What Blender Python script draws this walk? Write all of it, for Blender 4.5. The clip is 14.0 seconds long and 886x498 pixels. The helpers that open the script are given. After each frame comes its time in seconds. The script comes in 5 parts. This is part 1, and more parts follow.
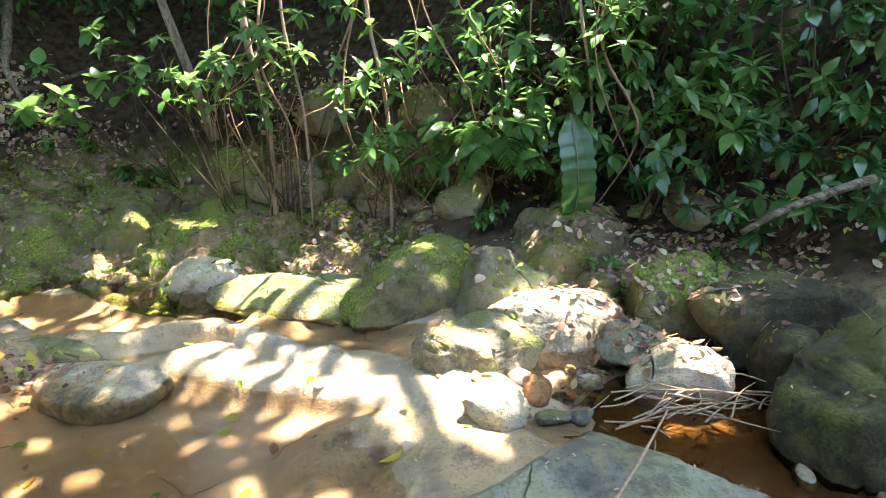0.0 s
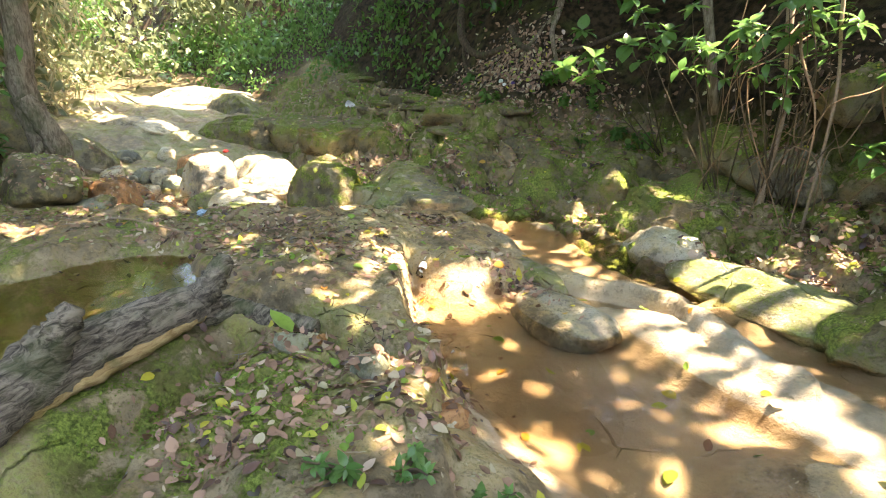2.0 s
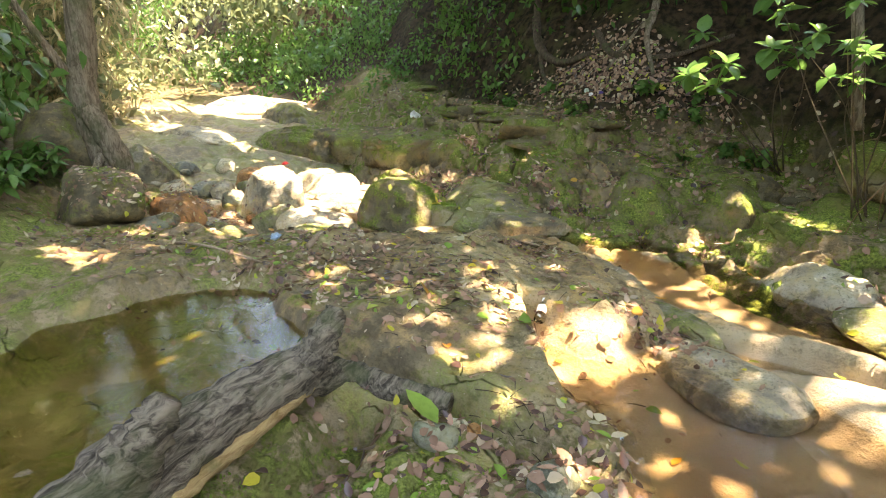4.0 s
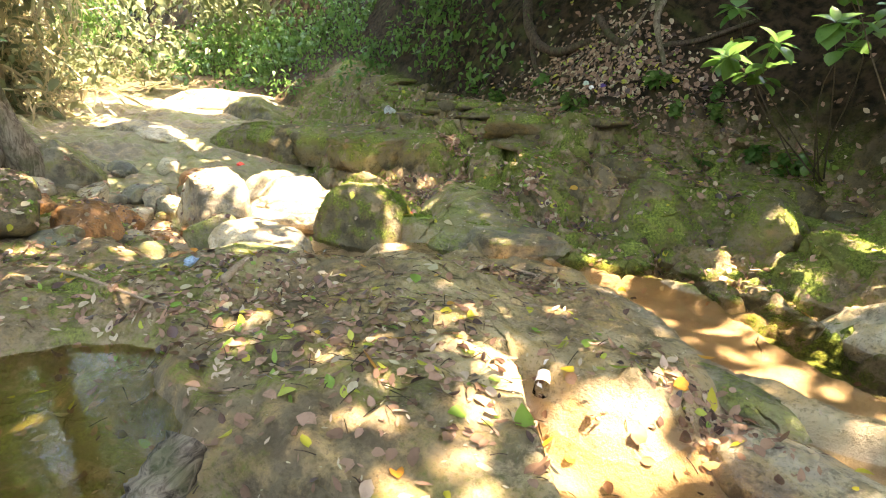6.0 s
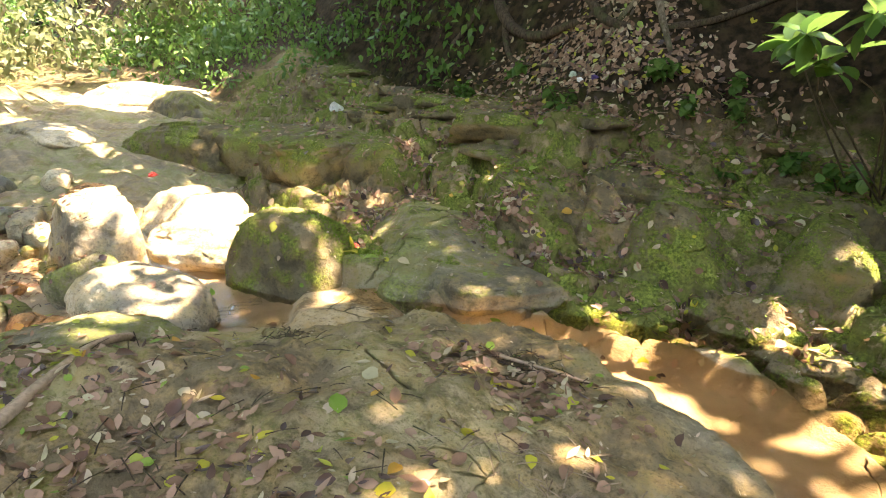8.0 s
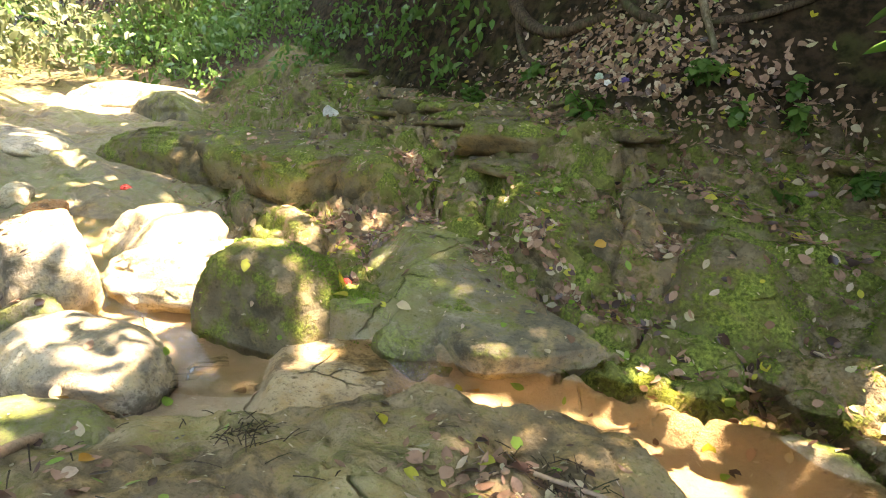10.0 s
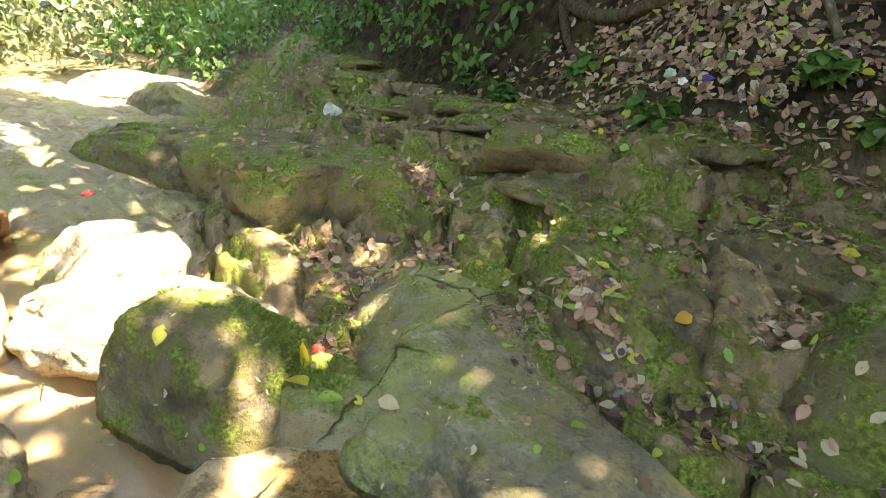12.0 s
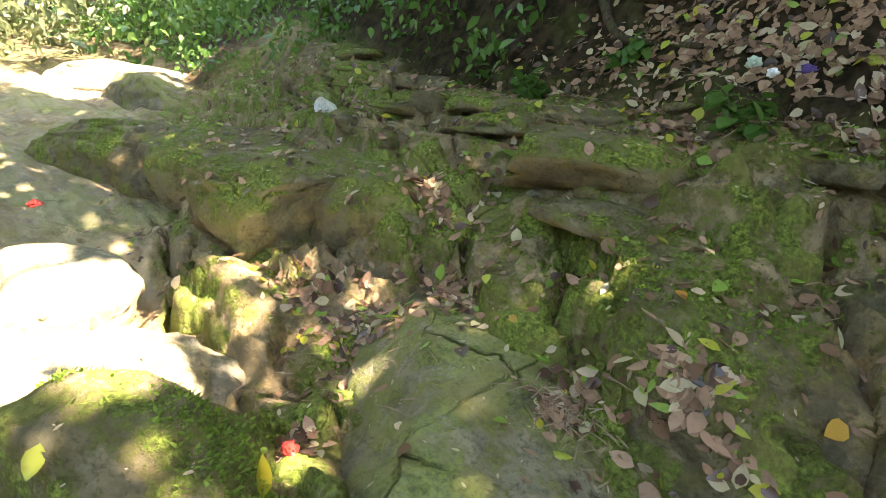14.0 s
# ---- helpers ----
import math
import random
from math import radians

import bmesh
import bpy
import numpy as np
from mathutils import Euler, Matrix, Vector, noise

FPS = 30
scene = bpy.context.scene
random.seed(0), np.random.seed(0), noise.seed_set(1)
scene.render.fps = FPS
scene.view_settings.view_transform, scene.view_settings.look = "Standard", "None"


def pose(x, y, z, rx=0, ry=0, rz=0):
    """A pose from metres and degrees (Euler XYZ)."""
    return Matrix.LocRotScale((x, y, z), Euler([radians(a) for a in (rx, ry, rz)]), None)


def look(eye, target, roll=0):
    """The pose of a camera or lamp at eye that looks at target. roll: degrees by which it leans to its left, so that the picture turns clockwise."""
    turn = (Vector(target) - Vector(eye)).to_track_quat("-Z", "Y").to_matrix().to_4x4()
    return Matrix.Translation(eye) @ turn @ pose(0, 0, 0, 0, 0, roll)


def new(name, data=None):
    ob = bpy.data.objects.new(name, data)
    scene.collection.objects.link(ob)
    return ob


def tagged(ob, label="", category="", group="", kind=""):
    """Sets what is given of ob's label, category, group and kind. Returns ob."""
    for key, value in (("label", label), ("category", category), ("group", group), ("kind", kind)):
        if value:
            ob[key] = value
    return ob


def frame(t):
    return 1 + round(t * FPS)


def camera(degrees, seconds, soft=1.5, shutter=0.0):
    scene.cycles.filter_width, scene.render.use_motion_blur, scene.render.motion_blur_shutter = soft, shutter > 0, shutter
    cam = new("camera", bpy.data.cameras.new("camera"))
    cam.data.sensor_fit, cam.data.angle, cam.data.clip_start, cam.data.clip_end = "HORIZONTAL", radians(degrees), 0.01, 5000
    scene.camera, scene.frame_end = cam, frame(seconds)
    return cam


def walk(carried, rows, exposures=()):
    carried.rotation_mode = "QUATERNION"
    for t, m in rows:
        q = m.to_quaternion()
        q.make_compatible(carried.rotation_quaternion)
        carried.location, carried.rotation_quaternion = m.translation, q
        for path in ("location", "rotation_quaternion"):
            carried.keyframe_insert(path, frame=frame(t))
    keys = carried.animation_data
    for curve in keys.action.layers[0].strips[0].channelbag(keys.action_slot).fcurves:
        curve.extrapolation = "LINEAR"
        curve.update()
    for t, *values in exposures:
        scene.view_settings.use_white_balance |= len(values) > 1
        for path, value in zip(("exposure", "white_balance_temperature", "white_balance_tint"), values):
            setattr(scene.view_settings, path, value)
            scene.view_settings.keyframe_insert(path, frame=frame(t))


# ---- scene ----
cam = camera(76.0, 14.0, 1.1)
PATH = [
    (0, (0.026, -0.001, 1.471), (-0.029, 1.905, 0.867), -4.3),
    (0.5, (0.039, 0.004, 1.472), (-0.473, 1.842, 0.871), -3.5),
    (1, (-0.016, -0.028, 1.463), (-0.978, 1.615, 0.851), -2.7),
    (1.5, (-0.072, -0.026, 1.479), (-1.235, 1.472, 0.845), -1.5),
    (2, (-0.199, -0.073, 1.479), (-1.551, 1.259, 0.85), -0.8),
    (2.5, (-0.355, -0.078, 1.479), (-1.789, 1.167, 0.85), -0.7),
    (3, (-0.569, -0.09, 1.476), (-2.024, 1.141, 0.868), -0.8),
    (3.2, (-0.655, -0.091, 1.478), (-2.112, 1.14, 0.879), -0.9),
    (5.3, (-1.521, 0.418, 1.381), (-2.924, 1.705, 0.768), -0.1),
    (5.5, (-1.576, 0.509, 1.363), (-2.979, 1.799, 0.754), -0.0),
    (6, (-1.695, 0.717, 1.329), (-3.099, 2.011, 0.733), 0.0),
    (6.5, (-1.937, 0.926, 1.248), (-3.325, 2.239, 0.655), -0.0),
    (7, (-2.172, 1.164, 1.267), (-3.537, 2.5, 0.674), -0.1),
    (7.5, (-2.406, 1.364, 1.314), (-3.743, 2.724, 0.712), -0.1),
    (8, (-2.515, 1.596, 1.31), (-3.834, 2.964, 0.687), -0.1),
    (8.2, (-2.557, 1.692, 1.316), (-3.876, 3.059, 0.691), 0.0),
    (10.3, (-3.094, 2.12, 1.347), (-4.417, 3.478, 0.71), -0.1),
    (10.5, (-3.167, 2.181, 1.349), (-4.484, 3.544, 0.712), 0.3),
    (11, (-3.346, 2.339, 1.327), (-4.676, 3.697, 0.705), 0.7),
    (11.5, (-3.485, 2.617, 1.262), (-4.838, 3.948, 0.631), 0.9),
    (12, (-3.639, 2.792, 1.284), (-5.023, 4.086, 0.641), 1.0),
    (12.5, (-3.823, 2.946, 1.269), (-5.225, 4.209, 0.605), 1.1),
    (13, (-3.977, 3.038, 1.272), (-5.379, 4.29, 0.588), 1.2),
    (13.5, (-4.107, 3.104, 1.256), (-5.502, 4.362, 0.57), 1.3),
    (14, (-4.22, 3.236, 1.24), (-5.601, 4.522, 0.577), 1.3),
]
walk(cam, [(t, look(eye, target, roll)) for t, eye, target, roll in PATH], [(0, 4.28, 7000, 15), (3, 4.1, 8700, 17), (5.5, 4.34, 8900, 18), (8, 4.22, 9200, 20), (12, 4.36, 8400, 14), (14, 4.25, 8300, 12)])

# ---- world, sun and exposure ----
SUN = Vector((0.34, 0.30, 0.89)).normalized()
world = bpy.data.worlds.new("world")
scene.world = world
world.use_nodes = True
wn = world.node_tree.nodes
sky = wn.new("ShaderNodeTexSky")
sky.sky_type = "NISHITA"
sky.sun_disc = False
sky.sun_elevation = math.asin(SUN.z)
sky.sun_rotation = math.atan2(SUN.x, SUN.y)
world.node_tree.links.new(sky.outputs[0], wn["Background"].inputs[0])
wn["Background"].inputs[1].default_value = 0.15
sun_data = bpy.data.lights.new("sun", "SUN")
sun_data.energy, sun_data.angle, sun_data.color = 3.3, radians(0.55), (1.0, 0.95, 0.87)
sun = new("sun", sun_data)
sun.matrix_world = look(SUN * 40, (0, 0, 0))

rng = np.random.default_rng(7)
rnd = random.Random(11)


# ---- noise ----
def lattice(i, j, k, seed):
    h = (i.astype(np.int64) * 374761393 + j.astype(np.int64) * 668265263 + k.astype(np.int64) * 2147483647 + seed * 1274126177) & 0xFFFFFFFF
    h = ((h ^ (h >> 13)) * 1274126177) & 0xFFFFFFFF
    h = ((h ^ (h >> 16)) * 2246822519) & 0xFFFFFFFF
    return ((h ^ (h >> 15)) & 0xFFFFFF) / float(0xFFFFFF)


def vnoise(x, y, z, seed=0):
    xi, yi, zi = np.floor(x), np.floor(y), np.floor(z)
    u, v, w = x - xi, y - yi, z - zi
    u, v, w = u * u * (3 - 2 * u), v * v * (3 - 2 * v), w * w * (3 - 2 * w)
    out = 0
    for a in (0, 1):
        for b in (0, 1):
            for c in (0, 1):
                out = out + lattice(xi + a, yi + b, zi + c, seed) * (u if a else 1 - u) * (v if b else 1 - v) * (w if c else 1 - w)
    return out * 2 - 1


def fbm(x, y, z, seed=0, octaves=4):
    out, amp = 0, 1.0
    for o in range(octaves):
        out = out + amp * vnoise(x, y, z, seed + o * 17)
        x, y, z, amp = x * 2.03 + 5.1, y * 2.03 + 1.7, z * 2.03 + 9.2, amp * 0.5
    return out


def cells(x, y, seed=0):
    """Nearest and second distance to scattered points, and the random number and place of the nearest."""
    xi, yi = np.floor(x), np.floor(y)
    f1 = np.full_like(x, 9.0)
    f2 = np.full_like(x, 9.0)
    ident, cx, cy = np.zeros_like(x), np.zeros_like(x), np.zeros_like(x)
    for a in (-1, 0, 1):
        for b in (-1, 0, 1):
            i, j = xi + a, yi + b
            zero = np.zeros_like(i)
            px, py = i + lattice(i, j, zero, seed), j + lattice(i, j, zero, seed + 1)
            d = np.hypot(px - x, py - y)
            near = d < f1
            f2 = np.where(near, f1, np.minimum(f2, d))
            ident = np.where(near, lattice(i, j, zero, seed + 2), ident)
            cx, cy = np.where(near, px, cx), np.where(near, py, cy)
            f1 = np.minimum(f1, d)
    return f1, f2, ident, cx, cy


def step(a, b, v):
    t = np.clip((v - a) / (b - a), 0, 1)
    return t * t * (3 - 2 * t)


# ---- the lie of the land ----
def bank_foot(x):
    return np.interp(x, [-30, -16, -12, -9, -7, -5.6, -4.75, -4.1, -3.4, -2.9, -2.4, -1.5, -1.0, -0.2, 0.6, 1.5, 3, 6], [7.5, 6.6, 5.3, 4.5, 3.95, 3.75, 3.62, 3.95, 4.2, 4.1, 3.9, 3.5, 3.35, 3.2, 3.1, 2.65, 1.6, 0.5])


def near_edge(x):
    return np.interp(x, [-9, -6.4, -5.6, -4.9, -4.5, -3.65, -3.25, -2.85, -2.5, -1.2], [1.2, 1.5, 2.0, 2.85, 3.45, 3.68, 3.58, 3.36, 3.16, 2.85])


def dish(x, y, cx, cy, rx, ry, turn):
    c, s = math.cos(radians(turn)), math.sin(radians(turn))
    u, v = ((x - cx) * c + (y - cy) * s) / rx, (-(x - cx) * s + (y - cy) * c) / ry
    return np.sqrt(u * u + v * v)


def line_gap(x, y, points):
    """Distance to a broken line."""
    best = np.full_like(x, 99.0)
    for (ax, ay), (bx, by) in zip(points, points[1:]):
        dx, dy = bx - ax, by - ay
        t = np.clip(((x - ax) * dx + (y - ay) * dy) / (dx * dx + dy * dy), 0, 1)
        best = np.minimum(best, np.hypot(x - ax - t * dx, y - ay - t * dy))
    return best


# deep joints in the rock of the bank
CRACKS = [[(-6.02, 4.99), (-5.53, 4.63), (-5.3, 4.55), (-5.11, 4.65), (-4.96, 4.63), (-4.74, 4.5), (-4.58, 4.47), (-4.47, 4.35), (-4.2, 4.25)], [(-5.5, 5.09), (-5.19, 4.74), (-5.02, 4.62)], [(-8.4, 4.4), (-7.04, 4.05), (-6.49, 3.8)],
          [(-6.88, 4.72), (-6.45, 4.61), (-6.11, 4.67), (-6.09, 4.88)], [(-4.65, 5.4), (-4.45, 4.96), (-4.38, 4.73)], [(-4.76, 4.78), (-4.62, 4.71), (-4.5, 4.75)], [(-4.03, 4.8), (-4.0, 5.1), (-3.83, 5.01), (-3.49, 4.94)], [(-5.9, 5.5), (-5.2, 5.55), (-4.6, 5.7), (-4.0, 5.6)], [(-7.6, 5.2), (-6.9, 5.3), (-6.2, 5.55)], [(-2.9, 5.2), (-2.3, 5.12), (-1.8, 5.2)]]
RIM = [(-3.25, 3.42), (-2.85, 3.24), (-2.47, 3.13), (-1.9, 3.12), (-1.5, 3.08), (-1.2, 2.92), (-0.95, 2.74), (-0.65, 2.6)]


def run_level(x):
    """Height of the water that slides from the sand pool to the lower pool."""
    return np.interp(x, [-3.2, -2.9, -1.2, 0], [0.13, 0.115, -0.03, -0.04])


def land(x, y):
    """Height of the ground, with masks of sand, moss and soil."""
    x, y = np.asarray(x, float), np.asarray(y, float)
    o = 0 * x
    wx = x + 0.10 * fbm(x * 1.3, y * 1.3, o, 3, 4)
    wy = y + 0.10 * fbm(x * 1.3, y * 1.3, o + 4, 5, 4)
    rise = np.interp(x, [-40, -25, -16, -12, -10.6, -9.4, -8.3, -7.3], [3.0, 1.5, 0.85, 0.62, 0.5, 0.3, 0.12, 0.0])
    bed = rise - 0.09 + 0.03 * fbm(x * 2, y * 2, o, 8, 3)
    # far bank
    s = wy - bank_foot(wx)
    up = np.interp(s, [-0.08, 0, 0.1, 0.72, 0.84, 0.95, 1.25, 1.5, 1.68, 1.95, 2.2, 2.45, 2.8, 4, 8, 14], [0, 0.07, 0.17, 0.25, 0.32, 0.50, 0.68, 0.76, 0.98, 1.08, 1.14, 1.4, 2.1, 3.6, 6.0, 8.0])
    up = up + 0.2 * step(-5.95, -6.45, wx) * step(-9.6, -8.6, wx) * step(0.08, 0.3, s) * step(1.75, 1.2, s)
    down = np.interp(s, [-0.08, 0, 0.25, 0.76, 0.92, 1.08, 1.35, 1.65, 2.0, 2.5, 4, 8, 14], [0, 0.09, 0.15, 0.25, 0.44, 0.52, 0.60, 0.68, 0.84, 1.5, 3.3, 6.0, 8.0])
    down = down * (1 - 0.35 * step(-3.4, -2.6, x) * step(2.4, 1.7, s))
    right = np.interp(s, [-0.1, 0, 0.3, 0.8, 1.3, 2.5, 4, 8, 14], [0, 0.1, 0.3, 0.45, 0.75, 2.2, 3.6, 6.0, 8.0])
    m, r = step(-5.0, -4.0, x), step(-0.9, 0.3, x)
    bank = (up * (1 - m) + down * m) * (1 - r) + right * r
    on_bank = step(-0.06, 0.1, s)
    # near platform of bare rock
    e = near_edge(wx) - wy
    cut = -(wx + 1.72) * 0.63 - (wy - 1.42) * 0.77
    slab = np.minimum(step(0, 0.10, e), np.maximum(step(-0.02, 0.08, np.maximum(cut, step(3.0, 3.3, wy) - 0.5)), step(-2.3, -2.6, wx) * step(2.3, 2.55, wy)))
    top = np.interp(e, [0, 0.1, 0.5, 1.2, 1.8, 3, 4], [0.04, 0.17, 0.24, 0.33, 0.34, 0.33, 0.34])
    top = top - 0.16 * step(-4.6, -6.2, x) * step(0.6, 1.8, y)
    # foreshore under the walker, with a mossy block
    shore = step(1.35, 0.75, wy + 0.25 * np.clip(wx, -3, 3))
    block = step(1.12, 0.9, dish(wx, wy, -2.1, 0.5, 0.62, 0.40, -12))
    near = np.maximum.reduce([slab * (top + 0.05), shore * 0.27, block * 0.38])
    # pale rock shelf in midstream, apron and rim
    shelf = step(1.3, 0.8, dish(wx, wy, -0.66, 2.54, 1.2, 0.24, -15)) * 0.13
    apron = step(1.25, 0.7, dish(wx, wy, 0.35, 1.65, 0.8, 0.5, -35)) * 0.05
    apron = np.maximum(apron, step(1.25, 0.8, dish(wx, wy, -0.1, 1.72, 0.7, 0.5, -25)) * 0.11)
    sill = step(1.2, 0.8, dish(wx, wy, -5.05, 3.3, 0.55, 0.3, -50)) * 0.085
    rim = step(0.15, 0.06, line_gap(wx, wy, RIM)) * (0.19 + 0.05 * vnoise(x * 4, y * 4, o, 61))
    z = bed + bank + np.maximum.reduce([near, shelf, apron, sill, rim])
    # basins
    run = step(1.15, 0.8, dish(wx, wy, -1.95, 2.14, 0.84, 0.33, -28)) * (1 - step(0.2, 0.1, line_gap(wx, wy, RIM))) * (1 - step(0.0, 0.06, cut) * step(2.35, 2.2, wy))
    floor = run_level(x) - 0.035 + 0.035 * fbm(x * 3, y * 3, o, 66, 4)
    z = z * (1 - run) + np.minimum(z, floor) * run
    logpool = step(1.15, 0.85, dish(wx, wy, -3.6, 0.36, 1.08, 0.66, 125) + 0.16 * fbm(x * 2.2, y * 2.2, o, 95, 3))
    z = z * (1 - logpool) + np.minimum(z, 0.10 + 0.07 * fbm(x * 2.5, y * 2.5, o, 96, 3)) * logpool
    gully = step(1.2, 0.7, dish(wx, wy, -2.45, 1.2, 0.62, 0.15, 12))
    z = z * (1 - gully) + np.minimum(z, 0.09) * gully
    trench = step(0.17, 0.04, line_gap(wx, wy, [(-1.85, -0.1), (-2.28, 0.38), (-2.5, 0.85)]))
    z = z - 0.15 * trench
    low = step(1.25, 0.75, dish(wx, wy, -1.05, 1.8, 0.8, 0.46, -26))
    z = z * (1 - low) + np.minimum(z, -0.045 + 0.035 * fbm(x * 3, y * 3, o, 68, 3)) * low
    # blocks, joints and layers of the rock
    ledge = on_bank * (1 - step(2.15, 2.5, s)) * (1 - step(-0.6, 0.2, x)) * step(-12.2, -10.6, x)
    f1, f2, ident, cx, cy = cells(wx * 1.05 + 0.35 * wy, wy * 1.7 + 3, 21)
    tilt = (ident - 0.5) * 0.16 + (wy * 1.7 + 3 - cy) * (0.10 - 0.26 * ident) * 0.5
    z = z + ledge * (tilt * 0.8 * step(0.0, 0.12, f2 - f1) - 0.06 * step(0.06, 0.0, f2 - f1))
    h = 0.13
    layer = z / h + 0.8 * fbm(x * 0.9, y * 0.9, o, 71, 2)
    k = np.floor(layer)
    z = z + ledge * 0.8 * h * (k + step(0.72, 1.0, layer - k) - layer)
    g1, g2, gid, gx, gy = cells(wx * 2.6 + 0.6 * wy, wy * 3.6, 31)
    plates = np.clip(np.maximum.reduce([near, shelf, rim]) * 4, 0, 1) * (1 - logpool) * (1 - run)
    z = z + (gid - 0.5) * (0.05 * ledge + 0.026 * plates) - step(0.07, 0, g2 - g1) * (0.022 * ledge + 0.016 * plates)
    for line in CRACKS:
        d = line_gap(x + 0.05 * fbm(x * 5, y * 5, o, 81, 3), y + 0.05 * fbm(x * 5, y * 5, o, 85, 3), line)
        z = z - 0.15 * step(0.042, 0.008, d)
    # ribbed rock slide upstream
    ribs = step(-7.6, -8.6, x) * (1 - on_bank)
    z = z + ribs * 0.09 * np.abs(fbm(x * 1.1 + y * 0.5, y * 3.2, o, 91, 4))
    # left bank, behind the walker and upstream
    side = np.clip(np.interp(x, [-40, -14, -9, -6.5, -4, 3], [2.0, 1.6, 1.1, 0.7, -0.9, -2.0]) - y, 0, 30)
    z = z + np.interp(side, [0, 0.5, 2, 5, 12, 30], [0, 0.15, 0.8, 2.4, 5.5, 9]) * (1 - logpool)
    z = z + np.interp(x, [2.6, 5, 14, 40], [0, 0.7, 3.5, 6]) * step(-1, 1, 3 - y) * 0.6
    # roughness
    solid = np.clip(on_bank + near * 3 + ribs, 0, 1)
    z = z + (0.026 + 0.012 * ledge) * fbm(x * 6, y * 6, o, 41, 5) * (0.45 + 0.55 * solid) - ledge * 0.10 * step(0.18, 0.0, np.abs(fbm(x * 1.6 + 0.5 * y, y * 3.4, o, 43, 3))) - plates * 0.022 * step(0.16, 0.0, np.abs(fbm(x * 1.9, y * 2.6, o, 44, 3))) + 0.05 * fbm(x * 1.1, y * 1.1, o, 47, 3) * solid
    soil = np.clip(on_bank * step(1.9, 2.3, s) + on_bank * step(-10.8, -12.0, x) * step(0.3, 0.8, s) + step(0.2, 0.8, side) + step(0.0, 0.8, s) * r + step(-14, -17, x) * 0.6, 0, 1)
    sand = np.clip(step(0.05, -0.03, z - rise - 0.02) + run * 0.75 + low * 0.7 + 0.35 * logpool, 0, 1) * (1 - on_bank) * (1 - ribs) * (1 - apron * 6) * (1 - np.clip(sill * 14, 0, 1))
    moss = np.clip(ledge * 1.0 + 0.8 * block + 0.4 * shore * step(-1.0, -2.0, x) + 0.25 * plates * step(-2.6, -4.6, x) + 0.08 * plates + 0.55 * ribs, 0, 1) * (1 - np.clip(sand, 0, 1))
    moss = np.maximum(moss, logpool * 0.8)
    pale = np.clip(ribs * 0.3 + shelf * 3 + 0.5 * rim * 3, 0, 1) * (1 - soil)
    return z, np.clip(sand, 0, 1), moss, soil, pale


# ---- materials ----
def material(name):
    mat = bpy.data.materials.new(name)
    mat.use_nodes = True
    nt = mat.node_tree
    nt.nodes.clear()
    out = nt.nodes.new("ShaderNodeOutputMaterial")
    return mat, nt, out


class Tree:
    """Short names for wiring shader nodes."""

    def __init__(self, nt):
        self.nt = nt

    def node(self, kind, **inputs):
        n = self.nt.nodes.new(kind)
        for key, value in inputs.items():
            self.put(n.inputs[key.replace("_", " ")], value)
        return n

    def put(self, socket, value):
        if isinstance(value, bpy.types.NodeSocket):
            self.nt.links.new(value, socket)
        else:
            socket.default_value = value

    def place(self):
        return self.nt.nodes.new("ShaderNodeNewGeometry").outputs["Position"]

    def noise(self, scale, detail=5.0, rough=0.55, vector=None, distortion=0.0):
        n = self.node("ShaderNodeTexNoise", Scale=scale, Detail=detail, Roughness=rough, Distortion=distortion)
        self.put(n.inputs["Vector"], vector or self.place())
        return n.outputs["Fac"]

    def ramp(self, fac, lo, hi):
        n = self.node("ShaderNodeMapRange")
        n.interpolation_type = "SMOOTHSTEP"
        self.put(n.inputs["Value"], fac)
        n.inputs["From Min"].default_value, n.inputs["From Max"].default_value = lo, hi
        return n.outputs["Result"]

    def mix(self, fac, a, b, blend="MIX"):
        n = self.nt.nodes.new("ShaderNodeMix")
        n.data_type, n.blend_type = "RGBA", blend
        self.put(n.inputs["Factor"], fac)
        self.put(n.inputs["A"], a if isinstance(a, bpy.types.NodeSocket) else (*a, 1))
        self.put(n.inputs["B"], b if isinstance(b, bpy.types.NodeSocket) else (*b, 1))
        return n.outputs["Result"]

    def math(self, op, a, b=0.0):
        n = self.nt.nodes.new("ShaderNodeMath")
        n.operation = op
        self.put(n.inputs[0], a)
        self.put(n.inputs[1], b)
        return n.outputs[0]

    def attr(self, name):
        n = self.nt.nodes.new("ShaderNodeAttribute")
        n.attribute_name = name
        return n.outputs["Fac"]

    def up(self):
        n = self.nt.nodes.new("ShaderNodeSeparateXYZ")
        self.put(n.inputs[0], self.nt.nodes.new("ShaderNodeNewGeometry").outputs["Normal"])
        return n.outputs["Z"]

    def bump(self, height, strength, distance=0.02):
        n = self.node("ShaderNodeBump", Height=height, Strength=strength, Distance=distance)
        return n.outputs["Normal"]


def surface(t, out, colour, rough, normal=None, specular=0.12):
    b = t.node("ShaderNodeBsdfPrincipled")
    t.put(b.inputs["Base Color"], colour if isinstance(colour, bpy.types.NodeSocket) else (*colour, 1))
    t.put(b.inputs["Roughness"], rough)
    b.inputs["Specular IOR Level"].default_value = specular
    if normal:
        t.put(b.inputs["Normal"], normal)
    t.put(out.inputs[0], b.outputs[0])
    return b


